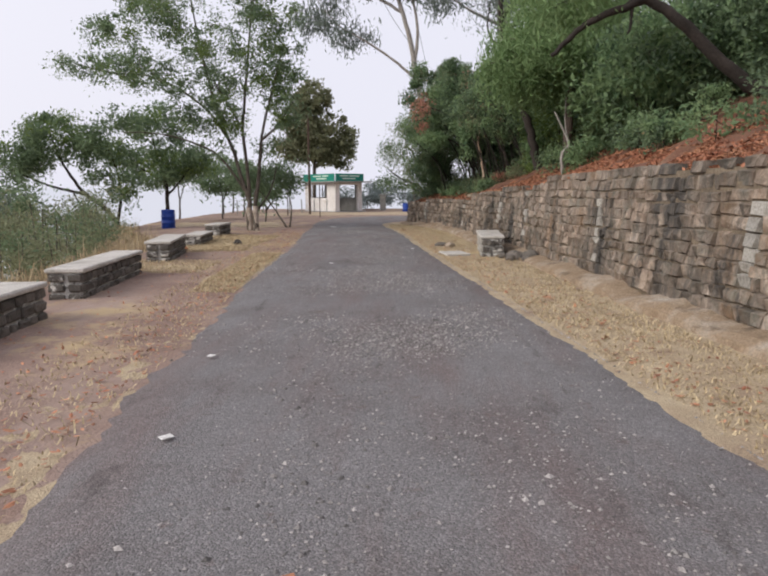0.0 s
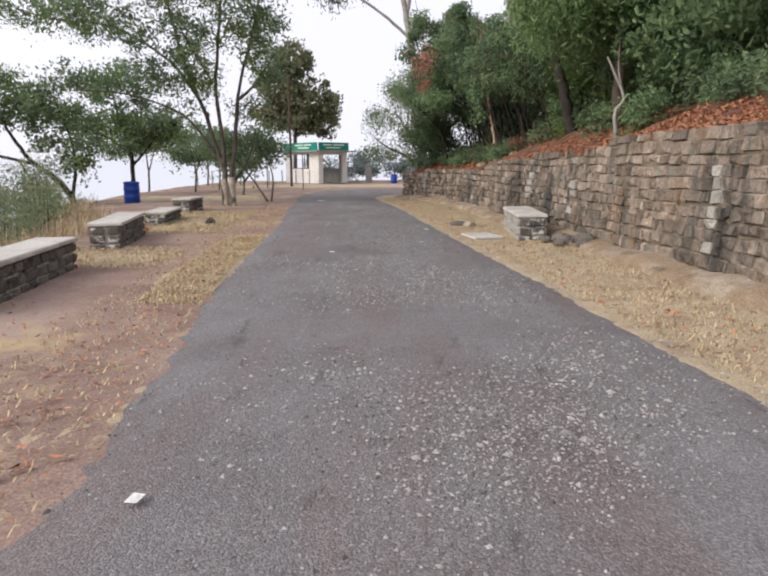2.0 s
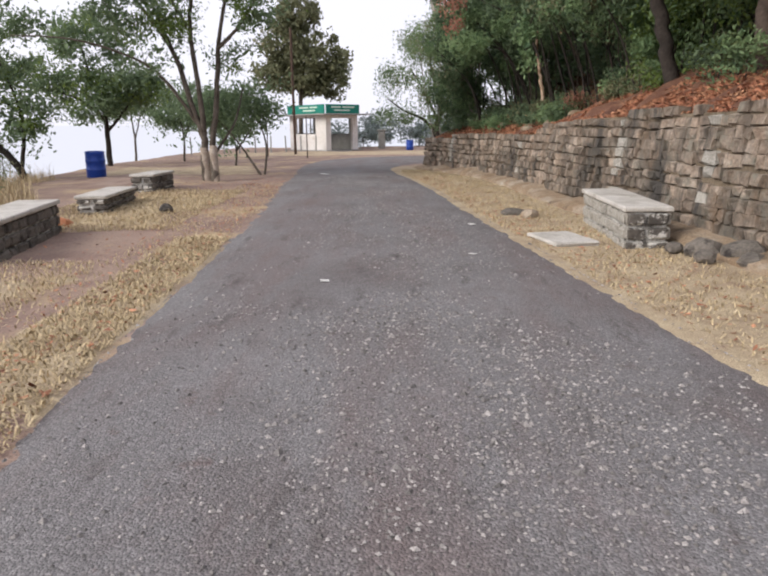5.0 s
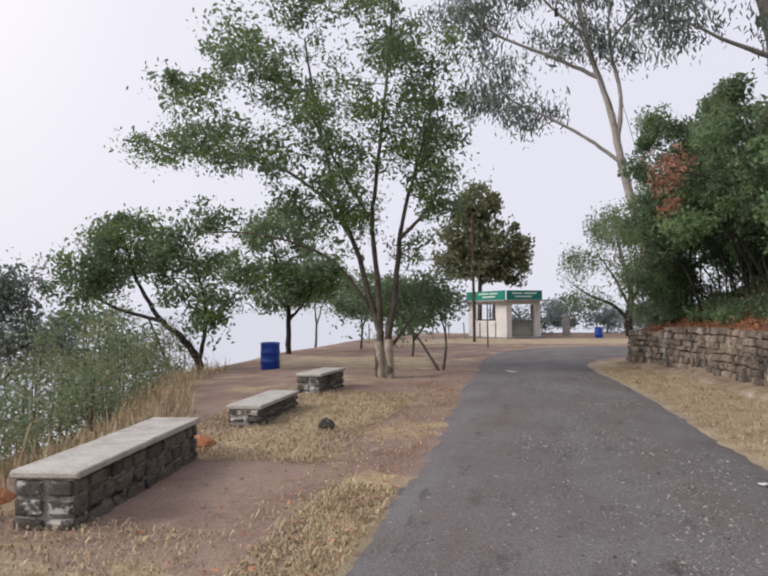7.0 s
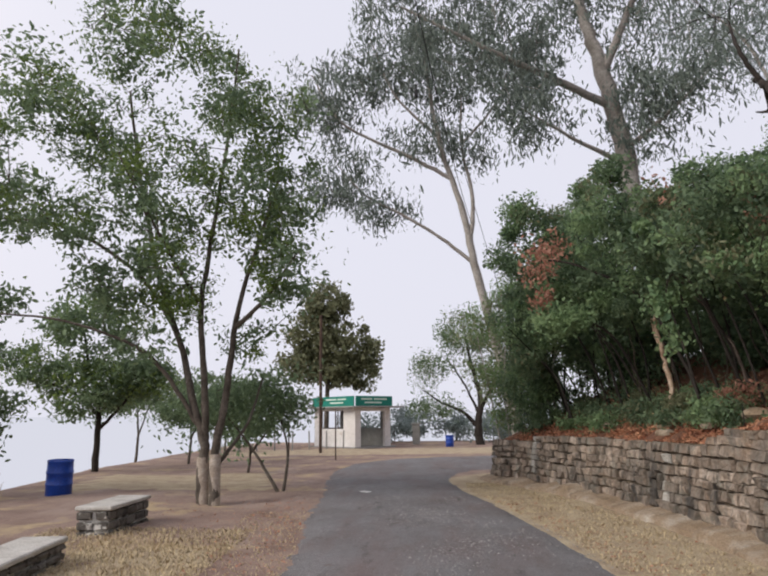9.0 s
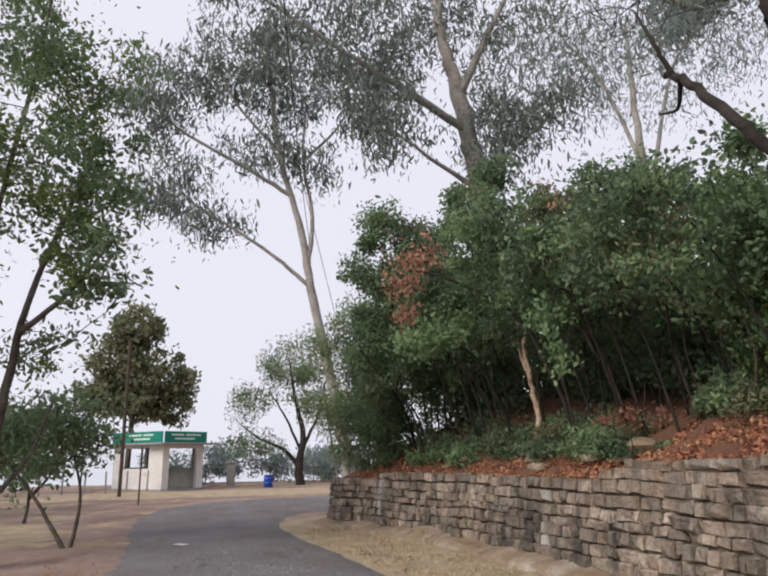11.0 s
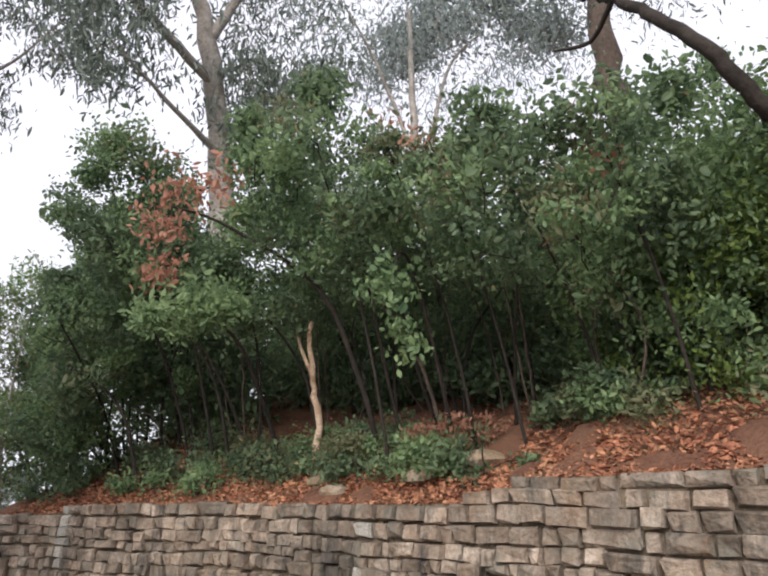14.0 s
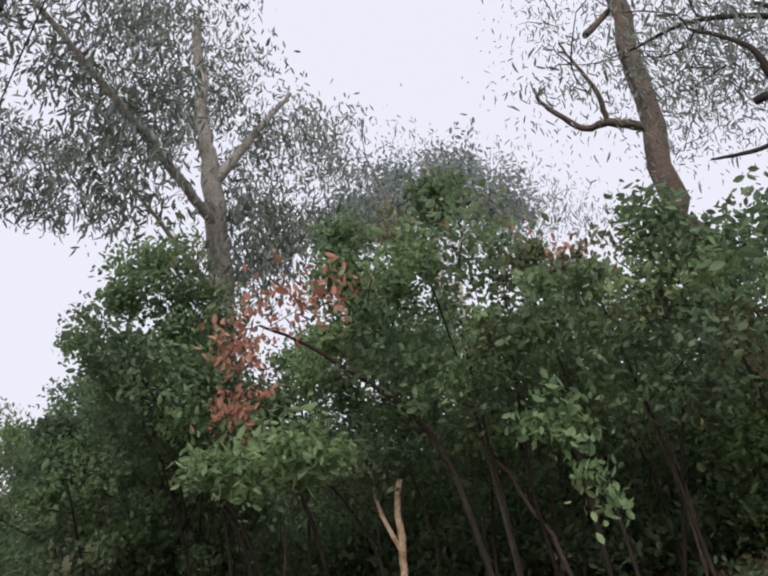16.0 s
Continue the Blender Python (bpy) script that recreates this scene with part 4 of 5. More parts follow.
# ---- trees on the left ----
mb = (-5.56, 25.2, 0)
tree("broadleaf_tree", "spreading broad-leaved tree with limewashed lower trunk", mb,
     [([(-5.75, 25.3, -0.2), (-5.8, 25.25, 0.6), (-5.75, 25.2, 1.2), (-6.0, 25.2, 2.0), (-6.35, 25.3, 3.2), (-7.0, 25.5, 4.8), (-7.5, 25.4, 7.0), (-7.8, 25.2, 9.2)], 0.125, 0.025),
      ([(-5.48, 25.15, -0.2), (-5.5, 25.15, 0.6), (-5.5, 25.2, 1.2), (-5.35, 25.3, 2.2), (-5.2, 25.2, 3.4), (-5.0, 25.0, 4.2), (-4.6, 25.0, 5.6), (-4.2, 25.2, 7.2)], 0.115, 0.025),
      ([(-5.75, 25.2, 1.2), (-5.75, 25.1, 2.4), (-5.85, 25, 4.0), (-5.7, 25.2, 6.0), (-5.5, 25.4, 8.2), (-5.3, 25.3, 10.2)], 0.085, 0.02),
      ([(-5.9, 25.2, 1.6), (-6.6, 25.0, 2.7), (-7.3, 24.8, 3.3), (-8.8, 24.4, 3.8), (-10.4, 24.2, 3.9)], 0.055, 0.015),
      ([(-6.5, 25.3, 3.6), (-7.6, 25.6, 5.0), (-9.4, 25.4, 6.1), (-11.2, 25.2, 6.3), (-12.6, 25.2, 6.7)], 0.055, 0.012),
      ([(-5.15, 25.1, 3.6), (-4.4, 24.6, 4.1), (-3.7, 24.4, 5.0)], 0.06, 0.015),
      ([(-5.45, 25.2, 0.8), (-5.0, 25.7, 1.6), (-4.8, 26.2, 2.6)], 0.05, 0.02),
      ([(-6.0, 25.2, 4.2), (-6.6, 24.2, 5.6), (-7.2, 23.6, 7.0)], 0.05, 0.015)],
     [((-9.9, 25.2, 8.9), (1.1, 1.0, 0.9), 26), ((-8.2, 25.2, 10.6), (1.0, 1.0, 0.9), 23), ((-11.4, 25.2, 7.9), (0.8, 0.8, 0.5), 13), ((-7.8, 25.3, 8.0), (1.6, 1.5, 1.6), 44), ((-5.4, 25.3, 9.4), (1.2, 1.3, 1.3), 33), ((-4.5, 25.2, 6.6), (0.9, 1.3, 1.5), 40), ((-10.0, 25.2, 6.6), (1.5, 1.2, 0.8), 39),
      ((-12.3, 25.2, 6.7), (1.0, 0.8, 0.5), 19), ((-6.4, 24.6, 6.2), (1.8, 1.4, 1.6), 57), ((-8.9, 25.4, 8.4), (1.0, 1.0, 0.9), 20), ((-6.9, 25.0, 10.2), (1.0, 1.0, 0.8), 15), ((-6.9, 24.3, 4.7), (1.3, 1.0, 0.7), 28), ((-3.9, 25.0, 4.7), (0.8, 0.9, 0.8), 20),
      ((-7.68, 24.33, 4.40), (0.7, 0.9, 0.5), 10), ((-6.11, 24.99, 4.16), (0.7, 0.9, 0.5), 12), ((-4.62, 25.19, 5.34), (0.7, 0.9, 0.5), 14), ((-6.67, 24.43, 5.84), (0.7, 0.9, 0.5), 14), ((-8.25, 23.82, 5.46), (0.7, 0.9, 0.5), 10), ((-4.97, 25.43, 3.42), (0.7, 0.9, 0.5), 8), ((-7.06, 24.73, 3.44), (0.7, 0.9, 0.5), 8), ((-4.09, 25.14, 6.03), (0.7, 0.9, 0.5), 12), ((-4.11, 24.78, 7.17), (0.7, 0.9, 0.5), 10), ((-6.76, 22.78, 9.66), (0.7, 0.9, 0.5), 8), ((-5.74, 23.33, 9.40), (0.7, 0.9, 0.5), 12), ((-8.46, 22.65, 8.30), (0.7, 0.9, 0.5), 10), ((-9.64, 22.48, 7.06), (0.7, 0.9, 0.5), 10), ((-5.05, 24.19, 8.07), (0.7, 0.9, 0.5), 12), ((-4.11, 24.35, 8.25), (0.7, 0.9, 0.5), 10), ((-10.34, 22.37, 6.03), (0.7, 0.9, 0.5), 8), ((-9.31, 23.07, 5.99), (0.7, 0.9, 0.5), 10)],
     M_BARK, [("crown", L_MAIN, 50, 0.21, 0.115, 0.5, 0.2, 0.70, ""), ("young_growth", L_YOUNG, 75, 0.25, 0.09, 0.4, 0.3, 0.30, "yellow-green feathery growth")],
     bands=(((-5.755, 25.3, -0.1), (-5.775, 25.22, 0.95), 0.128), ((-5.48, 25.15, -0.1), (-5.5, 25.17, 1.0), 0.12)))
tree("shrub", "dark green shrub growing behind the broad tree", (-4.6, 27.5, 0),
     [([(-4.6, 27.5, -0.1), (-4.5, 27.6, 0.9), (-4.8, 27.8, 1.9)], 0.05, 0.015), ([(-4.7, 27.5, 0), (-5.4, 27.7, 1.0), (-6.2, 27.9, 1.9)], 0.05, 0.015)],
     [((-5.0, 27.8, 2.2), (0.8, 0.8, 0.5), 16), ((-6.6, 28.0, 2.1), (0.9, 0.9, 0.6), 18)], M_BARK, [("crown", L_MAIN, 150, 0.3, 0.12, 0.4, 0.2, 1.0, "")], category="shrub")
tree("slope_tree", "dark-trunked tree growing on the slope beyond the brink", (-12.6, 34.2, -0.1),
     [([(-12.6, 34.2, -0.6), (-12.55, 34.2, 1.0), (-12.5, 34, 2.2), (-12.9, 34, 3.6), (-13.2, 34, 5.0)], 0.13, 0.03),
      ([(-12.55, 34.2, 1.4), (-11.6, 34, 2.3), (-10.9, 34, 3.3)], 0.07, 0.02), ([(-12.5, 34.1, 1.9), (-13.8, 34.4, 2.8), (-15.3, 34.4, 3.2)], 0.07, 0.02)],
     [((-13.0, 34, 3.0), (2.3, 1.6, 1.0), 46), ((-12.9, 34, 5.0), (1.8, 1.5, 1.2), 40), ((-15.4, 34.2, 3.7), (1.2, 1.0, 0.8), 20), ((-10.8, 34, 3.2), (0.8, 0.8, 0.7), 14)],
     M_DARKBARK, [("crown", L_MAIN, 95, 0.32, 0.16, 0.5, 0.2, 0.75, ""), ("young_growth", L_YOUNG, 90, 0.35, 0.14, 0.4, 0.3, 0.25, "yellow-green leaves")])
tree("slope_tree", "leaning leafy tree rooted below the brink", (-11.5, 26.0, -0.6),
     [([(-11.5, 26, -1.2), (-11.6, 26, 0.2), (-12.2, 26.0, 1.0), (-13.0, 26, 1.6), (-13.8, 26, 2.8), (-14.3, 26, 4.2)], 0.14, 0.03),
      ([(-11.6, 26, 0.4), (-11.4, 26, 1.4), (-11.5, 26, 2.4), (-11.9, 26, 3.6)], 0.07, 0.02), ([(-12.8, 26, 1.5), (-14.6, 26.2, 1.9), (-16.2, 26.2, 2.6)], 0.07, 0.02),
      ([(-12.4, 26.4, -1.6), (-13.0, 26.4, 0.2), (-13.6, 26.3, 1.6)], 0.06, 0.03)],
     [((-14.2, 26, 3.9), (1.5, 1.3, 1.0), 46), ((-15.9, 26, 2.9), (1.2, 1.1, 0.8), 30), ((-12.2, 26, 3.2), (1.0, 1.1, 1.2), 30), ((-11.3, 26, 1.9), (0.6, 0.7, 0.8), 14), ((-11.2, 26, 4.6), (0.6, 0.5, 0.5), 8)],
     M_DARKBARK, [("crown", L_MAIN, 120, 0.27, 0.13, 0.5, 0.15, 0.8, ""), ("young_growth", L_YOUNG, 90, 0.26, 0.11, 0.45, 0.2, 0.2, "yellow-green leaves")])
tree("slope_tree", "dusty dark tree far down the slope", (-16.6, 23.5, -2.4),
     [([(-16.6, 23.5, -3.2), (-16.8, 23.6, 0.0), (-16.9, 23.6, 2.4)], 0.12, 0.03), ([(-16.7, 23.5, -0.4), (-15.6, 23.6, 0.6), (-14.9, 23.6, 1.2)], 0.05, 0.015)],
     [((-17.2, 23.6, 2.4), (1.5, 1.2, 0.9), 36), ((-16.0, 23.6, 0.9), (1.4, 1.0, 0.6), 30), ((-17.8, 23.6, 0.4), (1.3, 1.0, 0.9), 30)], M_DARKBARK,
     [("crown", L_EUC, 95, 0.3, 0.13, 0.5, 0.15, 1.0, "")])
for (x, y, h, w), lab in (((-19, 30, 4.5, 2.2), "hazy tree down the slope"), ((-10.8, 38.3, 3.2, 1.2), "small tree by the brink"), ((-10.2, 41, 3.0, 1.1), "small bare-stemmed tree by the brink"), ((-15.5, 44, 5.0, 2.4), "bushy tree at the brink"),
                          ((-7.0, 33.2, 1.9, 0.6), "forked sapling on the dry grass"), ((-13.4, 50, 4.0, 2.0), "leafy tree near the fence posts")):
    z0 = float(ground_z(np.array(x), np.array(y)))
    tree("small_tree", lab, (x, y, z0), [([(x, y, z0 - 0.3), (x + 0.1, y, z0 + h * 0.35), (x - 0.15, y, z0 + h * 0.8)], 0.04 + 0.02 * w, 0.02),
         ([(x + 0.08, y, z0 + h * 0.3), (x + 0.5, y + 0.1, z0 + h * 0.6), (x + 0.8, y, z0 + h * 0.8)], 0.05, 0.015)],
         [((x, y, z0 + h * 0.8), (w, w * 0.8, h * 0.3), int(18 * w))], M_BARK, [("crown", L_MAIN, 90, 0.33, 0.16, 0.5, 0.2, 1.0, "")], group="small trees by the brink")

# ---- trees by the cabin ----
tree("teak_tree", "tall brownish-green tree standing behind the cabin", (-7.9, 57, 0),
     [([(-8.1, 57, -0.3), (-8.0, 57, 4), (-7.9, 57, 8), (-7.9, 57, 10.2)], 0.2, 0.04), ([(-8.0, 57, 3.5), (-6.5, 57, 5.2), (-5.2, 57, 6.4)], 0.1, 0.03), ([(-8.0, 57, 4), (-9.8, 57, 6), (-11, 57, 7.2)], 0.1, 0.03)],
     [((-7.9, 57, 9.6), (1.5, 1.5, 1.3), 34), ((-8.7, 57, 7.6), (2.1, 1.9, 1.7), 54), ((-6.5, 57, 6.6), (1.9, 1.9, 1.9), 54), ((-9.5, 57, 5.6), (1.6, 1.6, 1.3), 34), ((-5.6, 57, 4.9), (1.2, 1.3, 1.1), 26), ((-7.8, 57, 5.0), (1.5, 1.5, 1.0), 26)],
     M_BARK, [("crown", L_TEAK, 55, 0.36, 0.26, 0.6, 0.3, 1.0, "")])
tree("acacia_tree", "thin-leaved dark-stemmed tree beyond the bend", (2.0, 54, 0),
     [([(2.0, 54, -0.3), (1.9, 54, 1.2), (2.1, 54, 2.8), (1.6, 54, 5), (1.2, 54, 7.4)], 0.3, 0.04), ([(1.9, 54, 1.0), (1.0, 54, 2.0), (-0.3, 54, 2.6), (-1.5, 54, 3.4)], 0.14, 0.03),
      ([(2.0, 54, 1.8), (1.2, 54, 3.6), (0.2, 54, 5.2)], 0.1, 0.03), ([(2.05, 54, 2), (3.0, 54, 4), (3.4, 54, 6)], 0.12, 0.03)],
     [((0.8, 54, 6.9), (1.8, 1.6, 1.3), 34), ((-0.8, 54, 4.6), (1.2, 1.4, 1.4), 22), ((-0.8, 54, 2.4), (1.3, 1.2, 0.6), 14), ((2.8, 54, 5.5), (1.4, 1.4, 1.8), 30)],
     M_DARKBARK, [("crown", L_MAIN, 95, 0.45, 0.17, 0.4, 0.2, 0.6, ""), ("sprays", L_SCRUB, 60, 0.4, 0.14, 0.3, 0.2, 0.4, "")])
# Far shrubs get their haze from the leaf colour.
for k in range(10):
    x, y, h = -6 + 2.2 * k + float(rng.normal(0, 0.5)), 60 + float(rng.normal(0, 2)), float(rng.uniform(1.4, 2.8))
    tree("far_shrub", "shrub beyond the bend, haze put into its leaf colour", (x, y, 0), [([(x, y, -0.2), (x, y, h * 0.7)], 0.05, 0.02)], [((x, y, h * 0.55), (1.6, 1.2, h * 0.5), 22)], M_BARK,
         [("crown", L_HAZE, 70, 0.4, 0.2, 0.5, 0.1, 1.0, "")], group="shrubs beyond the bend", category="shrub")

# ---- pale eucalyptus beyond the wall ----
tree("eucalyptus", "tall pale-barked eucalyptus with drooping grey-green leaves", (2.7, 39, 0),
     [([(2.7, 39, -0.3), (2.2, 39, 2.6), (1.68, 39, 4.9), (1.0, 39, 7.9), (0.55, 39, 10.4), (-0.28, 39, 13.3), (-0.83, 39, 16.9), (-1.0, 39, 20)], 0.26, 0.05),
      ([(0.98, 39, 8.0), (-0.4, 39, 9.2), (-2.06, 39, 10.3), (-3.6, 39, 11.2), (-4.8, 39, 12.6)], 0.09, 0.02),
      ([(0.85, 39, 9.1), (1.0, 39, 11), (0.6, 39, 13.4), (0.7, 39, 16)], 0.11, 0.03), ([(0.2, 39, 11.8), (-1.8, 39, 13.0), (-4.6, 39, 14.6), (-6.0, 39, 17)], 0.1, 0.025),
      ([(-0.4, 39, 13.8), (-2.2, 38.6, 15.6), (-3.2, 38.4, 18)], 0.08, 0.02), ([(0.6, 39, 13.4), (2.0, 39, 15), (3.2, 38.5, 17)], 0.07, 0.02)],
     [((-4.8, 39, 12.4), (1.6, 1.4, 1.3), 34), ((-2.6, 39, 10.8), (1.4, 1.2, 0.7), 16), ((-5.2, 39, 16.2), (2.2, 1.8, 2.0), 60), ((-2.4, 38.5, 17.2), (2.2, 1.8, 1.9), 60), ((0.2, 39, 17.5), (2.0, 1.8, 2.4), 60),
      ((3.0, 38.5, 16.4), (1.8, 1.8, 1.8), 44), ((-1.2, 39, 13.8), (1.6, 1.3, 1.2), 24), ((1.2, 39, 13.4), (0.9, 1, 1.0), 14)],
     M_EUC, [("crown", L_EUC, 44, 0.36, 0.25, 0.26, 0.9, 1.0, "")])
tree("eucalyptus", "large eucalyptus rising out of the thicket on the bank", (5.4, 30.6, 3.0),
     [([(5.6, 30.6, 2.5), (5.2, 30.6, 7), (4.76, 30.5, 10.5), (4.4, 30.5, 12.4), (4.0, 30.5, 14), (3.6, 30.5, 17)], 0.38, 0.1),
      ([(4.7, 30.5, 10.8), (2.8, 30, 11.6), (0.6, 29.6, 12.6), (-1.6, 29.4, 13.8)], 0.14, 0.03), ([(4.5, 30.5, 12), (5.4, 30, 14), (6.4, 30, 16)], 0.15, 0.04),
      ([(4.9, 30.5, 9.0), (3.4, 30, 9.6), (1.8, 29.8, 10.6)], 0.09, 0.02), ([(4.9, 30.5, 9.4), (6.2, 30, 10.4), (7.4, 29.6, 11.6)], 0.09, 0.02)],
     [((1.0, 29.6, 13.0), (2.4, 1.8, 1.3), 60), ((2.2, 29.8, 10.8), (1.5, 1.4, 1.1), 34), ((3.6, 30.4, 15.5), (2.4, 2.0, 2.2), 70), ((6.8, 29.8, 13), (2.0, 2.0, 2.6), 60), ((5.6, 30.2, 10.6), (1.3, 1.4, 1.6), 34), ((-1.2, 29.5, 14.6), (1.8, 1.5, 1.4), 36)],
     M_EUC, [("crown", L_EUC, 56, 0.36, 0.2, 0.26, 0.9, 1.0, "")])

# ---- thicket on the bank ----
def thicket(name, label, x, y, z0, stems, blobs, crowns, bark=M_DARKBARK, category="shrub"):
    return tree(name, label, (x, y, z0), stems, blobs, bark, crowns, 0.008, "thicket on the bank", category=category)


for x, y, zc, rx, ry, rz_, k in ((2.6, 23.0, 4.9, 1.1, 1.5, 0.9, 62), (4.3, 23.8, 4.5, 1.0, 1.3, 1.0, 50), (3.6, 20.6, 4.1, 1.2, 1.6, 1.0, 56), (3.4, 25.6, 4.6, 1.2, 1.6, 1.2, 66), (2.9, 28.2, 4.2, 1.2, 1.5, 1.5, 66),
                                 (5.2, 22.4, 4.8, 1.5, 2.0, 1.0, 70), (5.6, 26.4, 5.5, 1.6, 2.0, 1.3, 80), (2.4, 30.2, 3.4, 1.0, 1.1, 1.6, 60), (2.9, 28.9, 5.6, 1.0, 1.2, 1.0, 44), (3.6, 31.4, 5.0, 1.2, 1.2, 1.3, 50), (2.0, 31.0, 2.6, 0.7, 0.8, 1.1, 40), (2.2, 26.6, 4.9, 0.8, 1.2, 0.9, 40), (1.3, 26.6, 5.3, 0.75, 1.1, 1.1, 40), (1.3, 27.9, 3.7, 0.7, 1.0, 1.0, 40), (1.5, 29.3, 2.5, 0.6, 0.8, 0.9, 34), (2.4, 31.8, 4.4, 0.9, 0.9, 1.3, 36), (4.4, 30.4, 4.4, 1.6, 1.4, 1.9, 66), (2.9, 31.2, 5.9, 0.9, 0.9, 0.9, 36), (7.8, 22, 5.2, 1.5, 2.4, 2.0, 70), (8, 27, 5.6, 1.6, 2.6, 2.2, 70)):
    zb = bank_z(max(x, 3.4), y) if y < 29.5 else 1.2
    xs = max(x, wall_x(min(y, 29.4)) + 1.2) + 0.4
    st = []
    for j in range(2):
        sx, sy = xs + float(rng.normal(0, 0.35)), y + float(rng.normal(0, 0.6))
        st.append(([(sx, sy, zb - 0.2), (sx * 0.6 + x * 0.4, sy * 0.7 + y * 0.3, (zb + zc) / 2), (x + float(rng.normal(0, 0.4)), y + float(rng.normal(0, 0.6)), zc)], 0.032, 0.01))
    # Brighter leaf copy paints the lit outside, spread at random through the clumps.
    thicket("thicket_shrub", "dense dark-leaved shrub overhanging the wall", xs, y, zb, st, [((x, y, zc), (rx, ry, rz_), int(k * 1.1))] + [((x + float(rng.uniform(-0.6, 0.4)) * rx, y + float(rng.uniform(-0.8, 0.8)) * ry, zc + rz_ * float(rng.uniform(0.8, 1.1))), (0.10, 0.10, 0.42), 6) for _ in range(3)],
            [("crown", L_DARK, 130, 0.17, 0.074, 0.6, 0.25, 0.56, ""), ("outer_leaves", L_LIGHT, 105, 0.15, 0.074, 0.55, 0.3, 0.38, "brighter green leaves mixed in for the crown's lit outside"), ("dry_leaves", L_TEAK, 60, 0.18, 0.075, 0.5, 0.5, 0.06, "browned dry leaves")])
# shade-dark growth behind
for x, y in ((7.0, 18.5), (7.4, 21.5), (7.4, 24.5), (7.0, 28.0), (7.6, 31.0), (5.2, 31.6), (4.4, 29.4), (4.6, 33.0), (6.8, 15.5), (8.2, 13.0), (10.4, 9.5), (10.2, 5.0), (10.5, 14), (10.5, 19), (10.5, 24), (10.5, 8)):
    zb = bank_z(x, min(y, 29.4))
    # Fresh-leaf share paints light into the dark crown.
    thicket("undergrowth", "deep shaded undergrowth on the bank", x, y, zb, [([(x, y, zb - 0.2), (x + 0.1, y + 0.1, zb + 1.5), (x, y, zb + 2.6)], 0.05, 0.02)],
            [((x, y, zb + 1.5), (1.5, 2.0, 1.7), 60)], [("crown", L_DARK, 150, 0.36, 0.11, 0.55, 0.2, 0.7, ""), ("outer_leaves", L_LIGHT, 110, 0.34, 0.10, 0.5, 0.2, 0.3, "")])
# Added back row closes sky gaps and keeps the thicket's inside dark.
for k in range(8):
    x, y = 9.3 + 0.5 * (k % 2), 18.5 + 2.2 * k
    zb = bank_z(x, min(y, 29.4))
    thicket("undergrowth", "deep shaded undergrowth on the bank", x, y, zb, [([(x, y, zb - 0.2), (x + 0.1, y + 0.1, zb + 1.0), (x, y, zb + 1.8)], 0.05, 0.02)],
            [((x, y, zb + 0.9), (1.0, 1.5, 1.1), 46)], [("crown", L_DARK, 100, 0.36, 0.17, 0.6, 0.2, 1.0, "")])
# Plants added where only deep shade lies, to hide the bright bank.
for k in range(7):
    x, y = 5.9 + 0.4 * (k % 2), 20.4 + 1.35 * k
    zb = bank_z(x, min(y, 29.4))
    thicket("undergrowth", "low undergrowth added to darken the space under the thicket", x, y, zb, [([(x, y, zb - 0.1), (x + 0.1, y + 0.1, zb + 0.5), (x, y, zb + 1.0)], 0.03, 0.012)],
            [((x, y, zb + 0.55), (0.6, 1.0, 0.6), 26)], [("crown", L_DARK, 90, 0.24, 0.10, 0.55, 0.2, 0.85, ""), ("dry_leaves", L_TEAK, 50, 0.24, 0.09, 0.5, 0.3, 0.15, "dry brown leaves")])
# withered spray and the light horizontal bough
thicket("withered_bough", "withered bough of brick-red leaves", 3.9, 23.6, bank_z(3.9, 23.6),
        [([(3.9, 23.6, bank_z(3.9, 23.6) - 0.2), (3.0, 23.6, 3.6), (1.9, 24.1, 4.5), (1.2, 24.3, 4.7)], 0.04, 0.012)],
        [((1.10, 24.25, 4.65), (0.35, 0.6, 0.45), 12), ((1.35, 23.60, 4.95), (0.25, 0.4, 0.3), 5), ((1.25, 24.50, 4.0), (0.2, 0.4, 0.22), 5)], [("crown", L_RED, 26, 0.15, 0.085, 0.5, 0.5, 1.0, "")])
for x, y, z in ((2.96, 21.75, 4.97), (3.14, 19.85, 4.50), (2.24, 23.23, 6.01), (3.62, 20.61, 4.10), (2.86, 22.38, 5.35)):
    zb = bank_z(x + 1.4, y)
    thicket("withered_bough", "browned bough hanging among green leaves", x + 1.4, y, zb, [([(x + 1.4, y, zb - 0.1), (x + 0.9, y, (zb + z) / 2), (x, y, z + 0.1)], 0.025, 0.008)],
            [((x, y, z), (0.2, 0.35, 0.3), 9)], [("crown", L_TEAK, 34, 0.12, 0.075, 0.5, 0.6, 0.8, ""), ("red_leaves", L_RED, 20, 0.10, 0.07, 0.5, 0.5, 0.2, "reddish leaves")])
thicket("low_bough", "low horizontal bough with fresh green leaves", 3.5, 25.5, 1.5,
        [([(3.7, 25.5, 1.3), (2.8, 25.3, 3.2), (1.8, 24.8, 3.6), (1.3, 24.5, 3.55)], 0.035, 0.01)], [((1.6, 24.7, 3.55), (0.5, 0.9, 0.16), 22)],
        [("crown", L_LIGHT, 70, 0.16, 0.095, 0.45, 0.1, 1.0, "")])
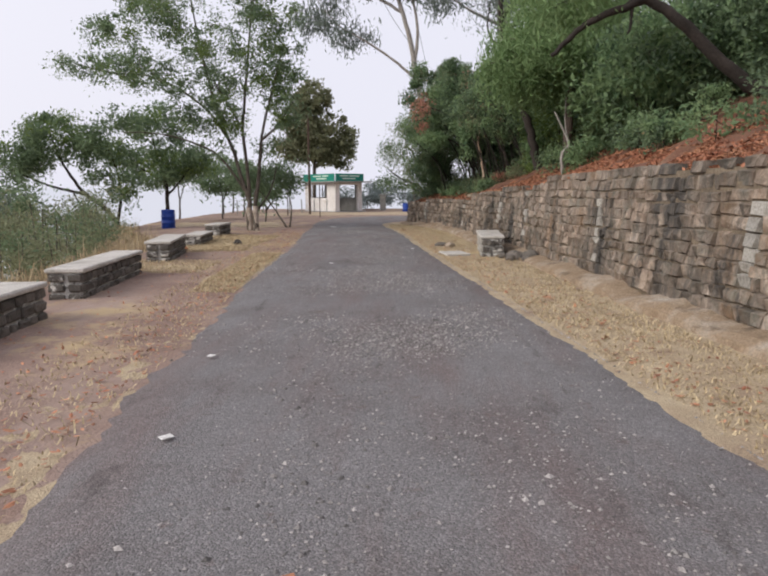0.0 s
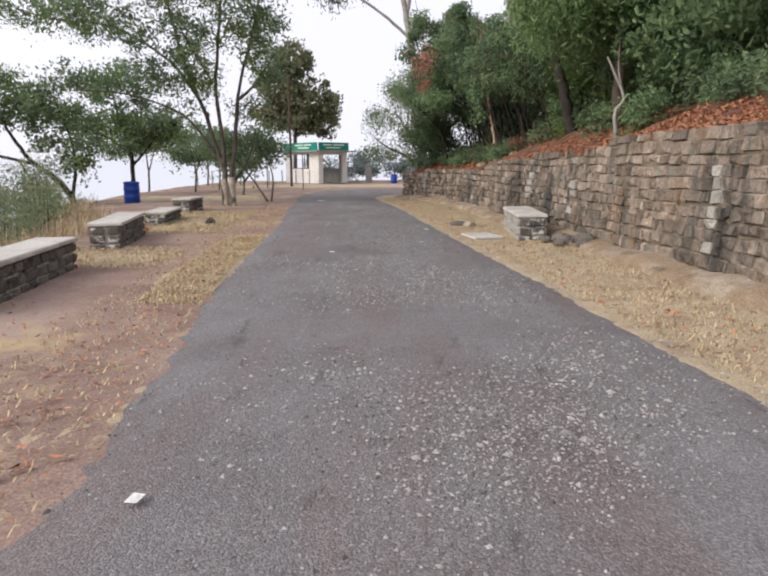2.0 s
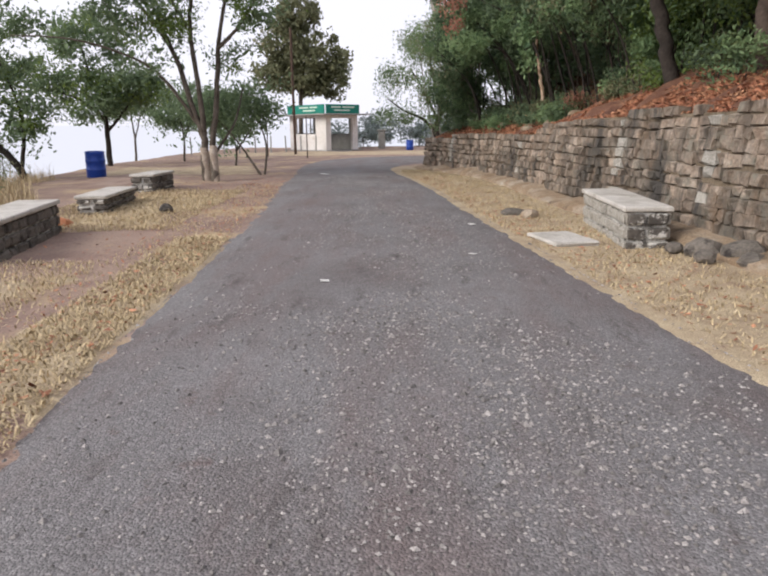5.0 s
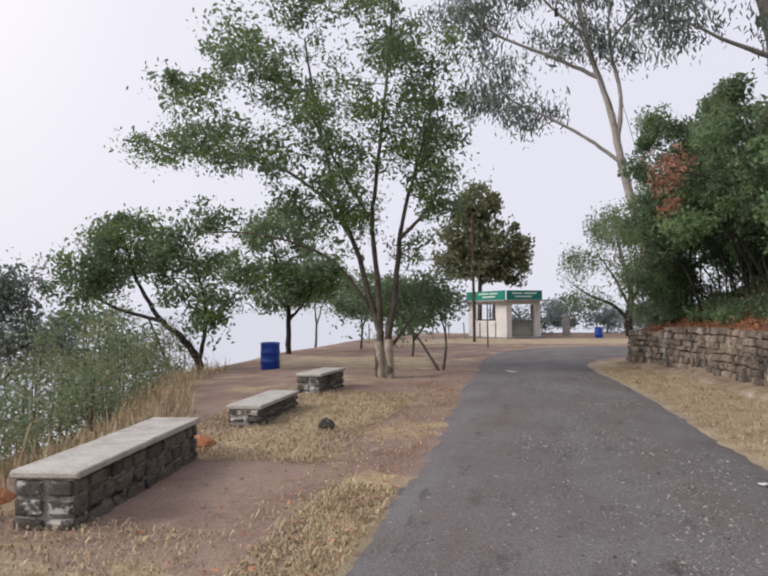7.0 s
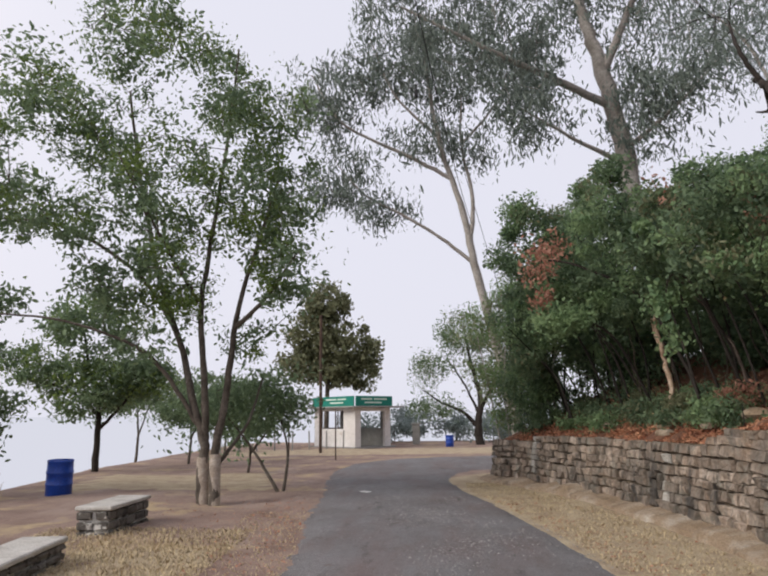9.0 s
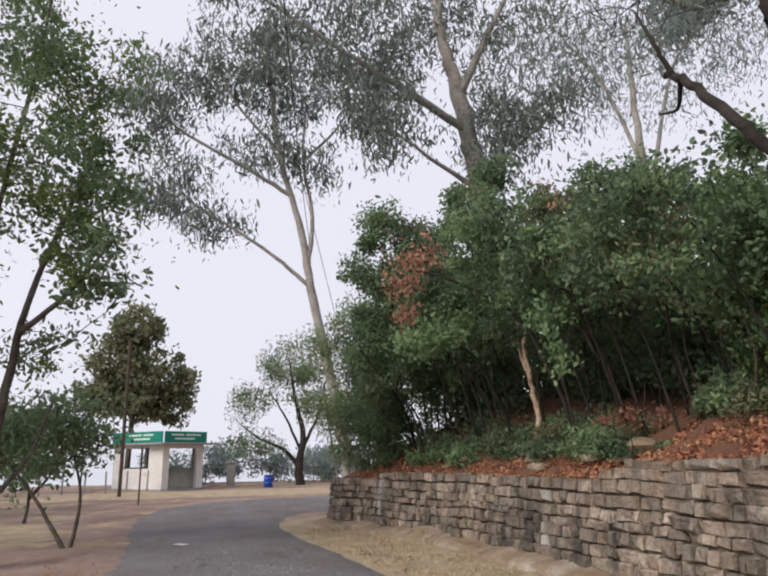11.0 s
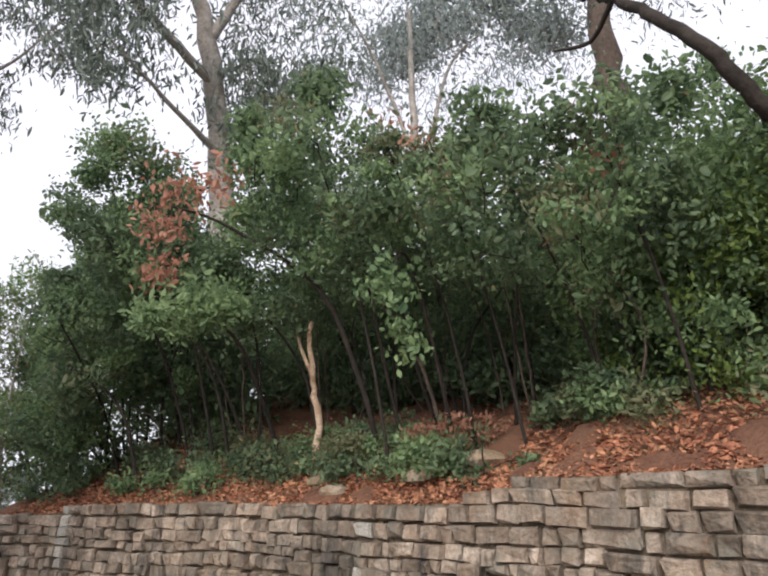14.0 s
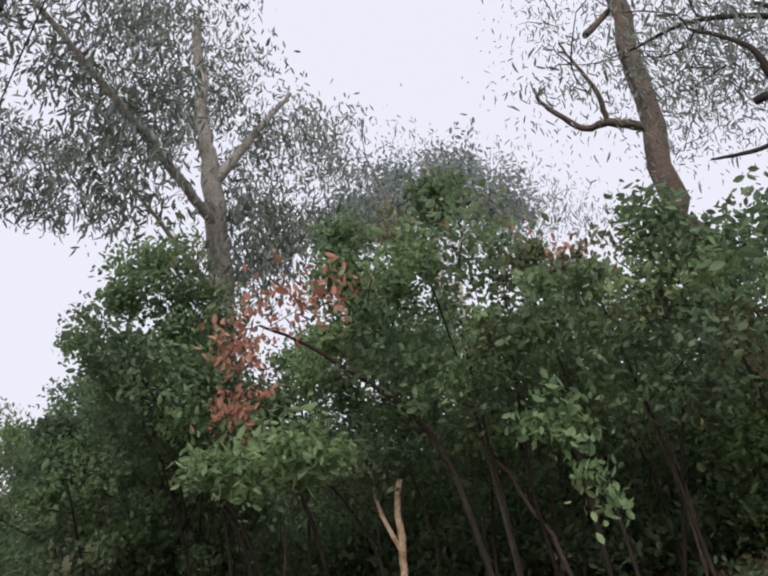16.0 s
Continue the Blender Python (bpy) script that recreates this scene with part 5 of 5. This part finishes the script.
thicket("hanging_spray", "hanging spray of pale green leaves", 4.0, 22.6, 1.9, [([(4.1, 22.6, 1.8), (3.4, 22.4, 3.6), (2.9, 22.2, 3.9), (2.7, 22.1, 3.2)], 0.03, 0.008)],
        [((2.75, 22.2, 3.5), (0.2, 0.25, 0.45), 9), ((2.75, 21.9, 2.9), (0.14, 0.16, 0.2), 4)], [("crown", L_LIGHT, 44, 0.12, 0.085, 0.6, 0.5, 1.0, "")])

# bare stems in the shade
def stem(name, pts, r0, r1, material, label):
    p = np.array(pts, float)
    s = empty(name, pts[0], label, "stem", "bare stems in the thicket")
    V, F = tube_arrays(smooth_path(p, 12, r1 * 0.8) - p[0], [r0, r1], 7, 0.08)
    part("stem", mesh_from("stem", V, F, material, True), None, s)
    if r0 > 0.04:
        e = p[-2] - p[0]
        V, F = tube_arrays(smooth_path([e, e + np.array([-0.05, 0.25, 0.5]), e + np.array([0.0, 0.4, 1.1])], 6), [r1 * 0.9, r1 * 0.5], 6)
        part("fork", mesh_from("fork", V, F, material, True), None, s)
    return s


stem("peeling_stem", [(3.6, 24.7, 1.6), (3.57, 24.66, 2.35), (3.48, 24.66, 2.9), (3.36, 24.5, 3.6)], 0.06, 0.035, M_PEEL, "crooked stem with peeling orange-brown bark")
stem("bare_stem", [(4.35, 23.05, 2.1), (4.2, 23.2, 2.8), (3.9, 23.5, 3.6), (3.5, 23.8, 4.3)], 0.03, 0.015, M_REDBARK, "thin leaning bare stem in the thicket")
stem("bare_stem", [(3.6, 29.3, 1.3), (3.55, 29.3, 1.9), (3.2, 29.2, 2.6), (2.7, 29.1, 2.8)], 0.03, 0.012, M_EUC, "thin pale bent stem in the thicket")
for k in range(6):
    x, y = 2.2 + 0.12 * k, 30.3 + 0.25 * math.sin(k * 2.1)
    stem("pale_sapling", [(x, y, 1.0), (x - 0.25 - 0.06 * k, y, 2.4), (x - 0.6 + 0.1 * k, y + 0.2, 4.2)], 0.03, 0.012, M_EUC, "pale slender stem at the end of the wall")
for k in range(14):
    y = 20.5 + 0.62 * k + float(rng.normal(0, 0.15))
    x = wall_x(y) + float(rng.uniform(1.6, 3.4))
    zb = bank_z(x, y)
    stem("bare_stem", [(x, y, zb - 0.1), (x + float(rng.normal(-0.1, 0.2)), y + float(rng.normal(0, 0.2)), zb + 0.9), (x + float(rng.normal(-0.3, 0.3)), y + float(rng.normal(0, 0.4)), zb + 2.2)], 0.018, 0.008, M_REDBARK, "thin bare stem in the shade of the thicket")

# low green plants at the top of the wall
for k in range(26):
    y = 20.6 + 0.35 * k + float(rng.normal(0, 0.15))
    x = wall_x(min(y, 29.4)) + float(rng.uniform(0.8, 2.3))
    zb = bank_z(x, min(y, 29.4))
    lm = (L_DARK, L_LIGHT, L_TEAK, L_RED if k == 7 else L_DARK)[k % 4]
    thicket("low_plant", "low leafy plant growing in the leaf litter", x, y, zb, [([(x, y, zb - 0.05), (x, y, zb + 0.35)], 0.012, 0.005)], [((x, y, zb + 0.18), (0.55, 0.6, 0.2), 12)],
            [("crown", lm, 80, 0.12, 0.068, 0.5, 0.1, 1.0, "")], category="plant")

# ---- early bank: trees above the tall part of the wall ----
tree("bank_tree", "slim reddish-trunked tree with feathery drooping leaves", (5.0, 15.9, 1.9),
     [([(4.95, 15.9, 1.5), (4.9, 15.9, 3.0), (4.95, 15.9, 4.6), (5.0, 16, 7)], 0.13, 0.05), ([(4.95, 15.9, 4.2), (4.2, 15.6, 5.0), (3.4, 15.4, 5.2)], 0.05, 0.015), ([(4.95, 16, 4.6), (4.7, 16.8, 5.2), (4.3, 17.4, 5.4)], 0.05, 0.015)],
     [((3.9, 15.5, 4.9), (1.2, 1.4, 0.8), 44), ((5.2, 16.2, 5.8), (1.8, 2.0, 1.4), 60), ((4.5, 16.8, 5.3), (1.2, 1.0, 1.0), 40), ((3.7, 16.2, 4.6), (0.6, 0.9, 0.7), 20)],
     M_REDBARK, [("crown", L_FEATHER, 190, 0.32, 0.12, 0.28, 0.6, 1.0, "")])
stem("white_stem", [(4.6, 14.9, 1.75), (4.55, 14.9, 2.4), (4.7, 14.9, 2.7), (4.35, 14.9, 3.4)], 0.045, 0.02, M_EUC, "crooked whitish stem above the wall")
for x, y, h in ((6.2, 13.6, 2.8), (8.6, 12.8, 2.4), (6.0, 15.0, 2.4), (8.6, 11.5, 4.2), (8.8, 16.5, 4.4), (10, 6.5, 4.0), (8, 3.5, 2.4)):
    zb = bank_z(x, y)
    # Dark leaf copy mixed in paints the crown's inner shade.
    thicket("bank_shrub", "leafy green shrub on the bank above the wall", x, y, zb, [([(x, y, zb - 0.1), (x, y + 0.1, zb + h * 0.5), (x - 0.2, y, zb + h * 0.9)], 0.05, 0.015), ([(x, y, zb), (x - 0.5, y + 0.3, zb + h * 0.6)], 0.03, 0.012)],
            [((x, y, zb + h * 0.65), (1.3, 1.5, h * 0.42), 54)], [("crown", L_LIGHT, 110, 0.28, 0.13, 0.45, 0.25, 0.7, ""), ("inner_leaves", L_DARK, 110, 0.28, 0.13, 0.45, 0.2, 0.3, "darker leaves mixed in for the crown's inner shade")])
tree("dark_tree", "dark-barked tree arching over the bank with a bare bough", (8.4, 10.6, 4.0),
     [([(8.6, 10.6, 3.0), (7.9, 10.8, 3.1), (7.0, 11, 3.4), (6.3, 11, 4.0), (5.3, 11, 4.85), (4.8, 11, 4.75), (4.14, 11, 4.5), (3.5, 11, 3.95)], 0.16, 0.04),
      ([(5.3, 11, 4.85), (4.6, 11.2, 5.3), (3.6, 11.3, 5.6)], 0.06, 0.02), ([(4.9, 11, 4.8), (4.9, 11, 4.45), (4.85, 11, 4.3)], 0.035, 0.015)],
     [((3.9, 11.6, 5.3), (0.9, 1.0, 0.5), 20)], M_DARKBARK, [("crown", L_FEATHER, 150, 0.28, 0.11, 0.28, 0.6, 1.0, "")])
tree("dark_tree", "dark-barked tree with twisted boughs above the thicket", (4.65, 18.25, 1.95),
     [([(4.65, 18.25, 1.9), (4.45, 18.3, 2.7), (4.3, 18.35, 3.4), (4.0, 18.43, 4.28), (3.82, 18.37, 4.92), (3.6, 18.35, 5.6), (3.4, 18.2, 6.6), (3.5, 18.0, 8.0)], 0.135, 0.06),
      ([(4.02, 18.43, 4.25), (3.72, 18.62, 4.36), (3.42, 18.85, 4.88), (3.4, 19.35, 5.55), (3.4, 19.7, 5.95), (3.45, 19.95, 6.1)], 0.082, 0.04),
      ([(3.4, 19.75, 6.0), (3.2, 19.8, 6.5), (3.3, 20.2, 7.2)], 0.04, 0.015), ([(3.38, 19.6, 5.85), (3.6, 20.0, 5.7), (3.7, 20.5, 5.9)], 0.035, 0.012),
      ([(3.55, 18.35, 5.8), (4.1, 18.9, 6.8), (4.3, 19.6, 8.0)], 0.08, 0.02), ([(3.45, 18.2, 6.4), (4.6, 18.0, 7.6), (5.6, 17.8, 8.4)], 0.07, 0.02),
      ([(4.2, 19.2, 7.3), (3.9, 20.1, 7.8), (3.8, 21.0, 7.9)], 0.04, 0.012)],
     [((3.5, 20.3, 7.4), (0.9, 0.8, 0.5), 20), ((4.4, 18.6, 8.4), (1.5, 1.5, 0.9), 30), ((5.6, 19, 9.0), (1.6, 1.6, 1.0), 34), ((3.8, 21.0, 8.2), (0.9, 1.0, 0.5), 18), ((5.0, 20.0, 7.9), (1.0, 0.9, 0.7), 16)],
     M_DARKBARK, [("crown", L_EUC, 56, 0.38, 0.10, 0.2, 0.8, 1.0, "")])
tree("red_trunk_tree", "tall reddish-trunked tree with bare twisted side branches", (7.3, 22.0, 3.6),
     [([(7.55, 21.75, 3.0), (7.38, 21.72, 5.5), (7.2, 21.65, 8.0), (6.98, 21.5, 10.0), (6.6, 21.4, 13)], 0.26, 0.15),
      ([(6.55, 21.59, 9.03), (6.20, 22.01, 9.16), (6.14, 22.39, 9.26), (5.63, 22.74, 9.67), (5.40, 22.74, 9.89)], 0.085, 0.02), ([(6.20, 22.01, 9.16), (5.89, 21.94, 9.53), (5.53, 22.01, 9.87), (5.15, 22.08, 10.20)], 0.05, 0.015),
      ([(6.39, 21.47, 9.20), (6.08, 21.42, 9.61), (5.68, 21.38, 10.02)], 0.06, 0.03), ([(6.5, 22, 11.5), (7.2, 21.2, 12.6), (7.8, 20.4, 13)], 0.07, 0.02)],
     [((7.6, 20.6, 12.8), (1.6, 1.4, 1.0), 22), ((6.2, 22, 13.6), (1.6, 1.6, 1.0), 22), ((8.4, 21, 10.8), (1.2, 1.2, 1.2), 16)],
     M_REDBARK, [("crown", L_EUC, 40, 0.36, 0.11, 0.2, 0.8, 1.0, "")])
# Crown takes the haze-tinted leaf colour to look paler.
tree("feathery_tree", "tall thin-leaved tree behind the thicket in haze-tinted leaf colour", (7.53, 26.50, 3.9),
     [([(7.83, 26.50, 3.4), (7.73, 26.50, 6.5), (7.53, 26.50, 9.5), (7.53, 26.50, 12)], 0.16, 0.04),
      ([(7.73, 26.50, 7.5), (8.51, 26.31, 10.60), (8.74, 25.36, 11.29)], 0.06, 0.015), ([(7.63, 26.50, 8.0), (7.26, 27.33, 10.77), (6.23, 27.22, 11.82)], 0.06, 0.015)],
     [((7.53, 26.50, 11.43), (1.1, 1.1, 0.9), 13), ((8.74, 25.36, 11.29), (1.1, 1.1, 0.9), 13), ((6.23, 27.22, 11.82), (1.1, 1.1, 0.9), 13), ((7.26, 27.33, 10.77), (1.1, 1.1, 0.9), 13), ((9.65, 24.79, 10.74), (1.1, 1.1, 0.9), 13), ((8.51, 26.31, 10.60), (1.1, 1.1, 0.9), 13)],
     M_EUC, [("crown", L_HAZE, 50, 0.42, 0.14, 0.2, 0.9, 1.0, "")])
# Haze on this far crown comes from its leaf colour too.
hx, hy = 24.7, 37.1
tree("hazy_tree", "tree far behind the thicket, haze put into its pale leaves", (hx, hy, 7.8),
     [([(hx, hy, 7.0), (hx + 0.2, hy, 15.0), (hx, hy, 21.0)], 0.35, 0.1), ([(hx, hy, 14.0), (hx + 2, hy - 2, 18), (hx + 3, hy - 3, 21)], 0.15, 0.04)],
     [((23.05, 39.60, 27.22), (1.9, 1.9, 1.7), 26), ((24.69, 37.12, 27.41), (1.9, 1.9, 1.7), 26), ((26.92, 35.09, 26.34), (1.9, 1.9, 1.7), 26), ((22.22, 41.98, 26.02), (1.9, 1.9, 1.7), 26)],
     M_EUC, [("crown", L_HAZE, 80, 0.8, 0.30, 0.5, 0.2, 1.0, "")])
for x, y, zc, ry in ((4.9, 19.9, 3.9, 0.8), (5.6, 17.0, 3.4, 0.8), (6.6, 19.8, 4.6, 1.2), (6.4, 18.2, 4.4, 1.0), (6.8, 16.6, 4.6, 1.2), (5.3, 20.6, 3.1, 0.7), (5.2, 19.6, 2.9, 0.7), (5.9, 21.3, 3.6, 0.8), (5.2, 18.9, 4.5, 0.8), (5.4, 17.9, 4.7, 0.8)):
    zb = bank_z(x, y)
    # Small dark-leaf share paints shade into the light crown.
    thicket("light_shrub", "light green leafy shrub on the bank", x, y, zb, [([(x, y, zb - 0.1), (x + 0.1, y, zb + 0.8), (x, y + 0.1, zc)], 0.03, 0.01), ([(x + 0.2, y, zb - 0.1), (x + 0.3, y - 0.3, zc - 0.4)], 0.025, 0.01)],
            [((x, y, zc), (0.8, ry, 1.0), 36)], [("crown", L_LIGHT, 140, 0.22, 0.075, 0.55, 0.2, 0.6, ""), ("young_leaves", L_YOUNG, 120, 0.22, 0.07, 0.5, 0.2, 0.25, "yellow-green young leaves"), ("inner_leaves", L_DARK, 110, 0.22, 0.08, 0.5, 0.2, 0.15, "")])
for k in range(22):
    y = 6.0 + 0.5 * k + float(rng.normal(0, 0.15))
    x = wall_x(y) + float(rng.uniform(1.3, 3.2))
    zb = bank_z(x, y)
    thicket("low_plant", "green weed growing on the bank above the wall", x, y, zb, [([(x, y, zb - 0.05), (x, y, zb + 0.4)], 0.01, 0.004)], [((x, y, zb + 0.3), (0.45, 0.45, 0.32), 9)],
            [("crown", L_LIGHT if k % 3 else L_DARK, 55, 0.14, 0.085, 0.4, 0.0, 1.0, "")], category="plant")
thicket("pale_shrub", "loose pale-stemmed shrub past the end of the wall", 1.08, 30.81, 0.5, [([(1.08, 30.81, 0.0), (0.57, 31.27, 3.11), (0.34, 31.80, 4.61)], 0.03, 0.01), ([(1.28, 30.81, 0.0), (1.08, 30.81, 2.56), (1.35, 30.77, 5.17)], 0.03, 0.01)],
        [((0.57, 31.27, 3.11), (0.55, 0.6, 0.5), 14), ((0.88, 30.85, 4.25), (0.55, 0.6, 0.5), 14), ((0.34, 31.80, 4.61), (0.55, 0.6, 0.5), 14), ((1.35, 30.77, 5.17), (0.55, 0.6, 0.5), 14), ((1.08, 30.81, 2.56), (0.55, 0.6, 0.5), 14)], [("crown", L_SCRUB, 60, 0.26, 0.09, 0.35, 0.3, 0.5, ""), ("green_leaves", L_FEATHER, 70, 0.26, 0.09, 0.35, 0.3, 0.5, "green leaves")], M_EUC)
thicket("pale_shrub", "pale feathery shrub at the end of the wall", 1.9, 31.4, 1.0, [([(1.9, 31.4, 0.9), (1.7, 31.6, 2.2), (1.6, 31.8, 3.6)], 0.03, 0.01), ([(2.0, 31.4, 0.9), (2.3, 31.8, 2.6)], 0.03, 0.01)],
        [((1.5, 31.6, 3.2), (0.6, 0.7, 1.2), 30), ((1.3, 31.2, 2.0), (0.5, 0.6, 0.8), 18)], [("crown", L_SCRUB, 80, 0.24, 0.1, 0.35, 0.3, 0.5, ""), ("green_leaves", L_FEATHER, 90, 0.24, 0.1, 0.35, 0.3, 0.5, "green leaves")])
for k in range(12):
    y = 16.6 + 0.38 * k + float(rng.normal(0, 0.1))
    x = wall_x(y) + float(rng.uniform(1.2, 2.3))
    zb = bank_z(x, y)
    thicket("low_plant", "bright low weed growing in the leaf litter", x, y, zb, [([(x, y, zb - 0.05), (x, y, zb + 0.35)], 0.01, 0.004)], [((x, y, zb + 0.25), (0.3, 0.3, 0.25), 6)],
            [("crown", (L_TEAK, L_LIGHT, L_YOUNG)[k % 3], 45, 0.12, 0.07, 0.4, 0.0, 1.0, "")], category="plant")

# ---- scrub on the slope left of the benches ----
for k in range(26):
    y = 3 + 0.95 * k + float(rng.normal(0, 0.3))
    bx = float(np.interp(y, [b[1] for b in BRINK], [b[0] for b in BRINK]))
    for row in range(2):
        x = bx - 1.3 - 2.1 * row - float(rng.uniform(0, 0.9))
        z0 = float(ground_z(np.array(x), np.array(y)))
        h = float(rng.uniform(1.3, 2.2)) + 0.8 * row
        tree("scrub_bush", "dusty grey-green scrub on the slope below the brink", (x, y, z0),
             [([(x, y, z0 - 0.2), (x + 0.1, y, z0 + h * 0.8)], 0.02, 0.008), ([(x, y, z0 - 0.1), (x - 0.3, y + 0.2, z0 + h * 0.9)], 0.02, 0.006)],
             [((x, y, z0 + h * 0.5), (0.95, 0.8, h * 0.55), 15)], M_BARK, [("crown", L_SCRUB, 70, 0.22, 0.08, 0.35, 0.1, 0.5, ""), ("green_leaves", L_MAIN, 70, 0.22, 0.085, 0.45, 0.1, 0.25, "green leaves"), ("dry_leaves", L_TEAK, 45, 0.24, 0.075, 0.35, 0.3, 0.25, "dry brown leaves")], 0.006, "scrub on the slope", category="bush")

# ---- small things on the ground ----
def rock(at, r, label, material=M_STONE_J, flat=0.6, name="stone_block"):
    bm = bmesh.new()
    bmesh.ops.create_icosphere(bm, subdivisions=2, radius=r)
    for v in bm.verts:
        v.co *= 1 + 0.22 * noise.noise(v.co * (1.6 / r) + Vector(at))
        v.co.z *= flat
    ob = part(name, bm, material, None)
    ob.matrix_world = pose(*at, 0, 0, float(rng.uniform(0, 360)))
    return tagged(ob, label, "stone")


rock((1.75, 16.95, 0.05), 0.22, "flat dark stone lying on the verge", M_BSTONE, 0.35)
rock((1.95, 16.6, 0.06), 0.15, "brown stone lying on the verge", M_CURB)
rock((-4.2, 17.6, 0.08), 0.12, "dark clod with a tuft of weeds", M_BSTONE, 0.8)
for x, y, r in ((3.25, 13.3, 0.2), (3.55, 13.0, 0.24), (3.1, 12.9, 0.12), (3.45, 12.6, 0.15), (3.0, 13.45, 0.1)):
    rock((x, y, 0.08), r, "dark broken stone beside the wall bench", M_BSTONE, 0.7)
for x, y, r in ((3.05, 23.6, 0.17), (2.85, 26.6, 0.14), (3.5, 22.6, 0.22), (3.9, 22.0, 0.24), (3.25, 24.2, 0.15), (2.6, 28.0, 0.12)):
    rock((x, y, bank_z(x, y) + 0.05), r, "loose stone on top of the wall", M_CURB, 0.5)
for x, y, r in ((-5.75, 15.9, 0.28), (-5.4, 16.2, 0.2), (-5.5, 12.7, 0.35), (-5.85, 13.3, 0.3)):
    tagged(rock((x, y, 0.03), r, "small heap of orange earth beside a bench", M_ORANGE, 0.45, "earth_heap"), category="heap")
shed = empty("stone_pillar", (-2.0, 56.0, 0), "small grey masonry pillar beyond the bend", "pillar")
part("shaft", box(0.5, 0.5, 1.3, (0, 0, 0.6), 0.02), M_CONC, shed)
part("cap", box(0.64, 0.64, 0.1, (0, 0, 1.3), 0.015), M_CONC, shed)
slab = part("paving_slab", box(0.55, 0.9, 0.05, (0, 0, 0), 0.012, 0, 0.006), M_SLAB, None)
slab.matrix_world = pose(1.95, 14.3, 0.05, 0, 0, 12)
tagged(slab, "thin pale stone slab lying before the bench", "slab")
for x, y, s in ((-0.75, 4.0, 0.05), (0.75, 13.2, 0.05), (0.95, 15.5, 0.06), (-0.7, 11.9, 0.05), (-2.55, 26.8, 0.2), (-0.4, 2.0, 0.05)):
    pp = part("paper_scrap", box(s * 1.6, s, 0.004, (0, 0, 0), 0.0, 0, 0.002), M_PAPER, None)
    pp.matrix_world = pose(x, y, 0.075, 4, 3, float(rng.uniform(0, 180)))
    tagged(pp, "small pale scrap lying on the asphalt", "litter")
lf = part("red_leaf", box(0.07, 0.045, 0.012, (0, 0, 0), 0.004, 0, 0.004), M_DRYLEAF, None)
lf.matrix_world = pose(0.62, 0.55, 0.075, 0, 0, 30)
tagged(lf, "curled red leaf lying on the asphalt", "leaf")

# fallen leaves on the bank and on the soil
pts = []
for k in range(36000):
    y = float(rng.uniform(3, 29.4))
    x = wall_x(y) + 0.2 + abs(float(rng.normal(0, 1.3)))
    pts.append((x, y, bank_z(x, y) + 0.03))
V, F = leaf_arrays(np.array(pts), 0.064, 0.5, 0, 0.6)
tagged(part("leaf_litter", mesh_from("leaf_litter", V, F, M_DRYLEAF), None, None), "reddish-brown fallen leaves on the bank", "leaves", kind="stuff")
y = rng.uniform(1, 26, 1500)
x = road_x(y, "L") - 0.1 - np.abs(rng.normal(0, 1.6, len(y)))
V, F = leaf_arrays(np.stack([x, y, ground_z(x, y) + 0.02], 1), 0.045, 0.5, 0, 0.8)
tagged(part("leaf_litter", mesh_from("leaf_litter", V, F, M_DRYLEAF), None, None), "small dry leaves scattered on the soil", "leaves", kind="stuff")

y = rng.uniform(-2, 26, 2600)
right = rng.random(len(y)) < 0.55
x = np.where(right, road_x(y, "R") + np.abs(rng.normal(0, 0.6, len(y))), road_x(y, "L") - np.abs(rng.normal(0, 0.5, len(y))))
x = np.minimum(x, wall_x(y) - 0.42)
V, F = leaf_arrays(np.stack([x, y, ground_z(x, y) + 0.045], 1), 0.05, 0.5, 0, 0.85)
tagged(part("leaf_litter", mesh_from("leaf_litter", V, F, M_DRYLEAF), None, None), "small dry leaves along the edges of the road", "leaves", kind="stuff")

# ---- the wall's nearest stones, each of its own ----
for m4, kind, lime in near_left:
    st = new("stone", LIME_MESHES[kind % 6] if lime else STONE_MESHES[kind])
    st.parent = wall_ob
    st.matrix_basis = m4
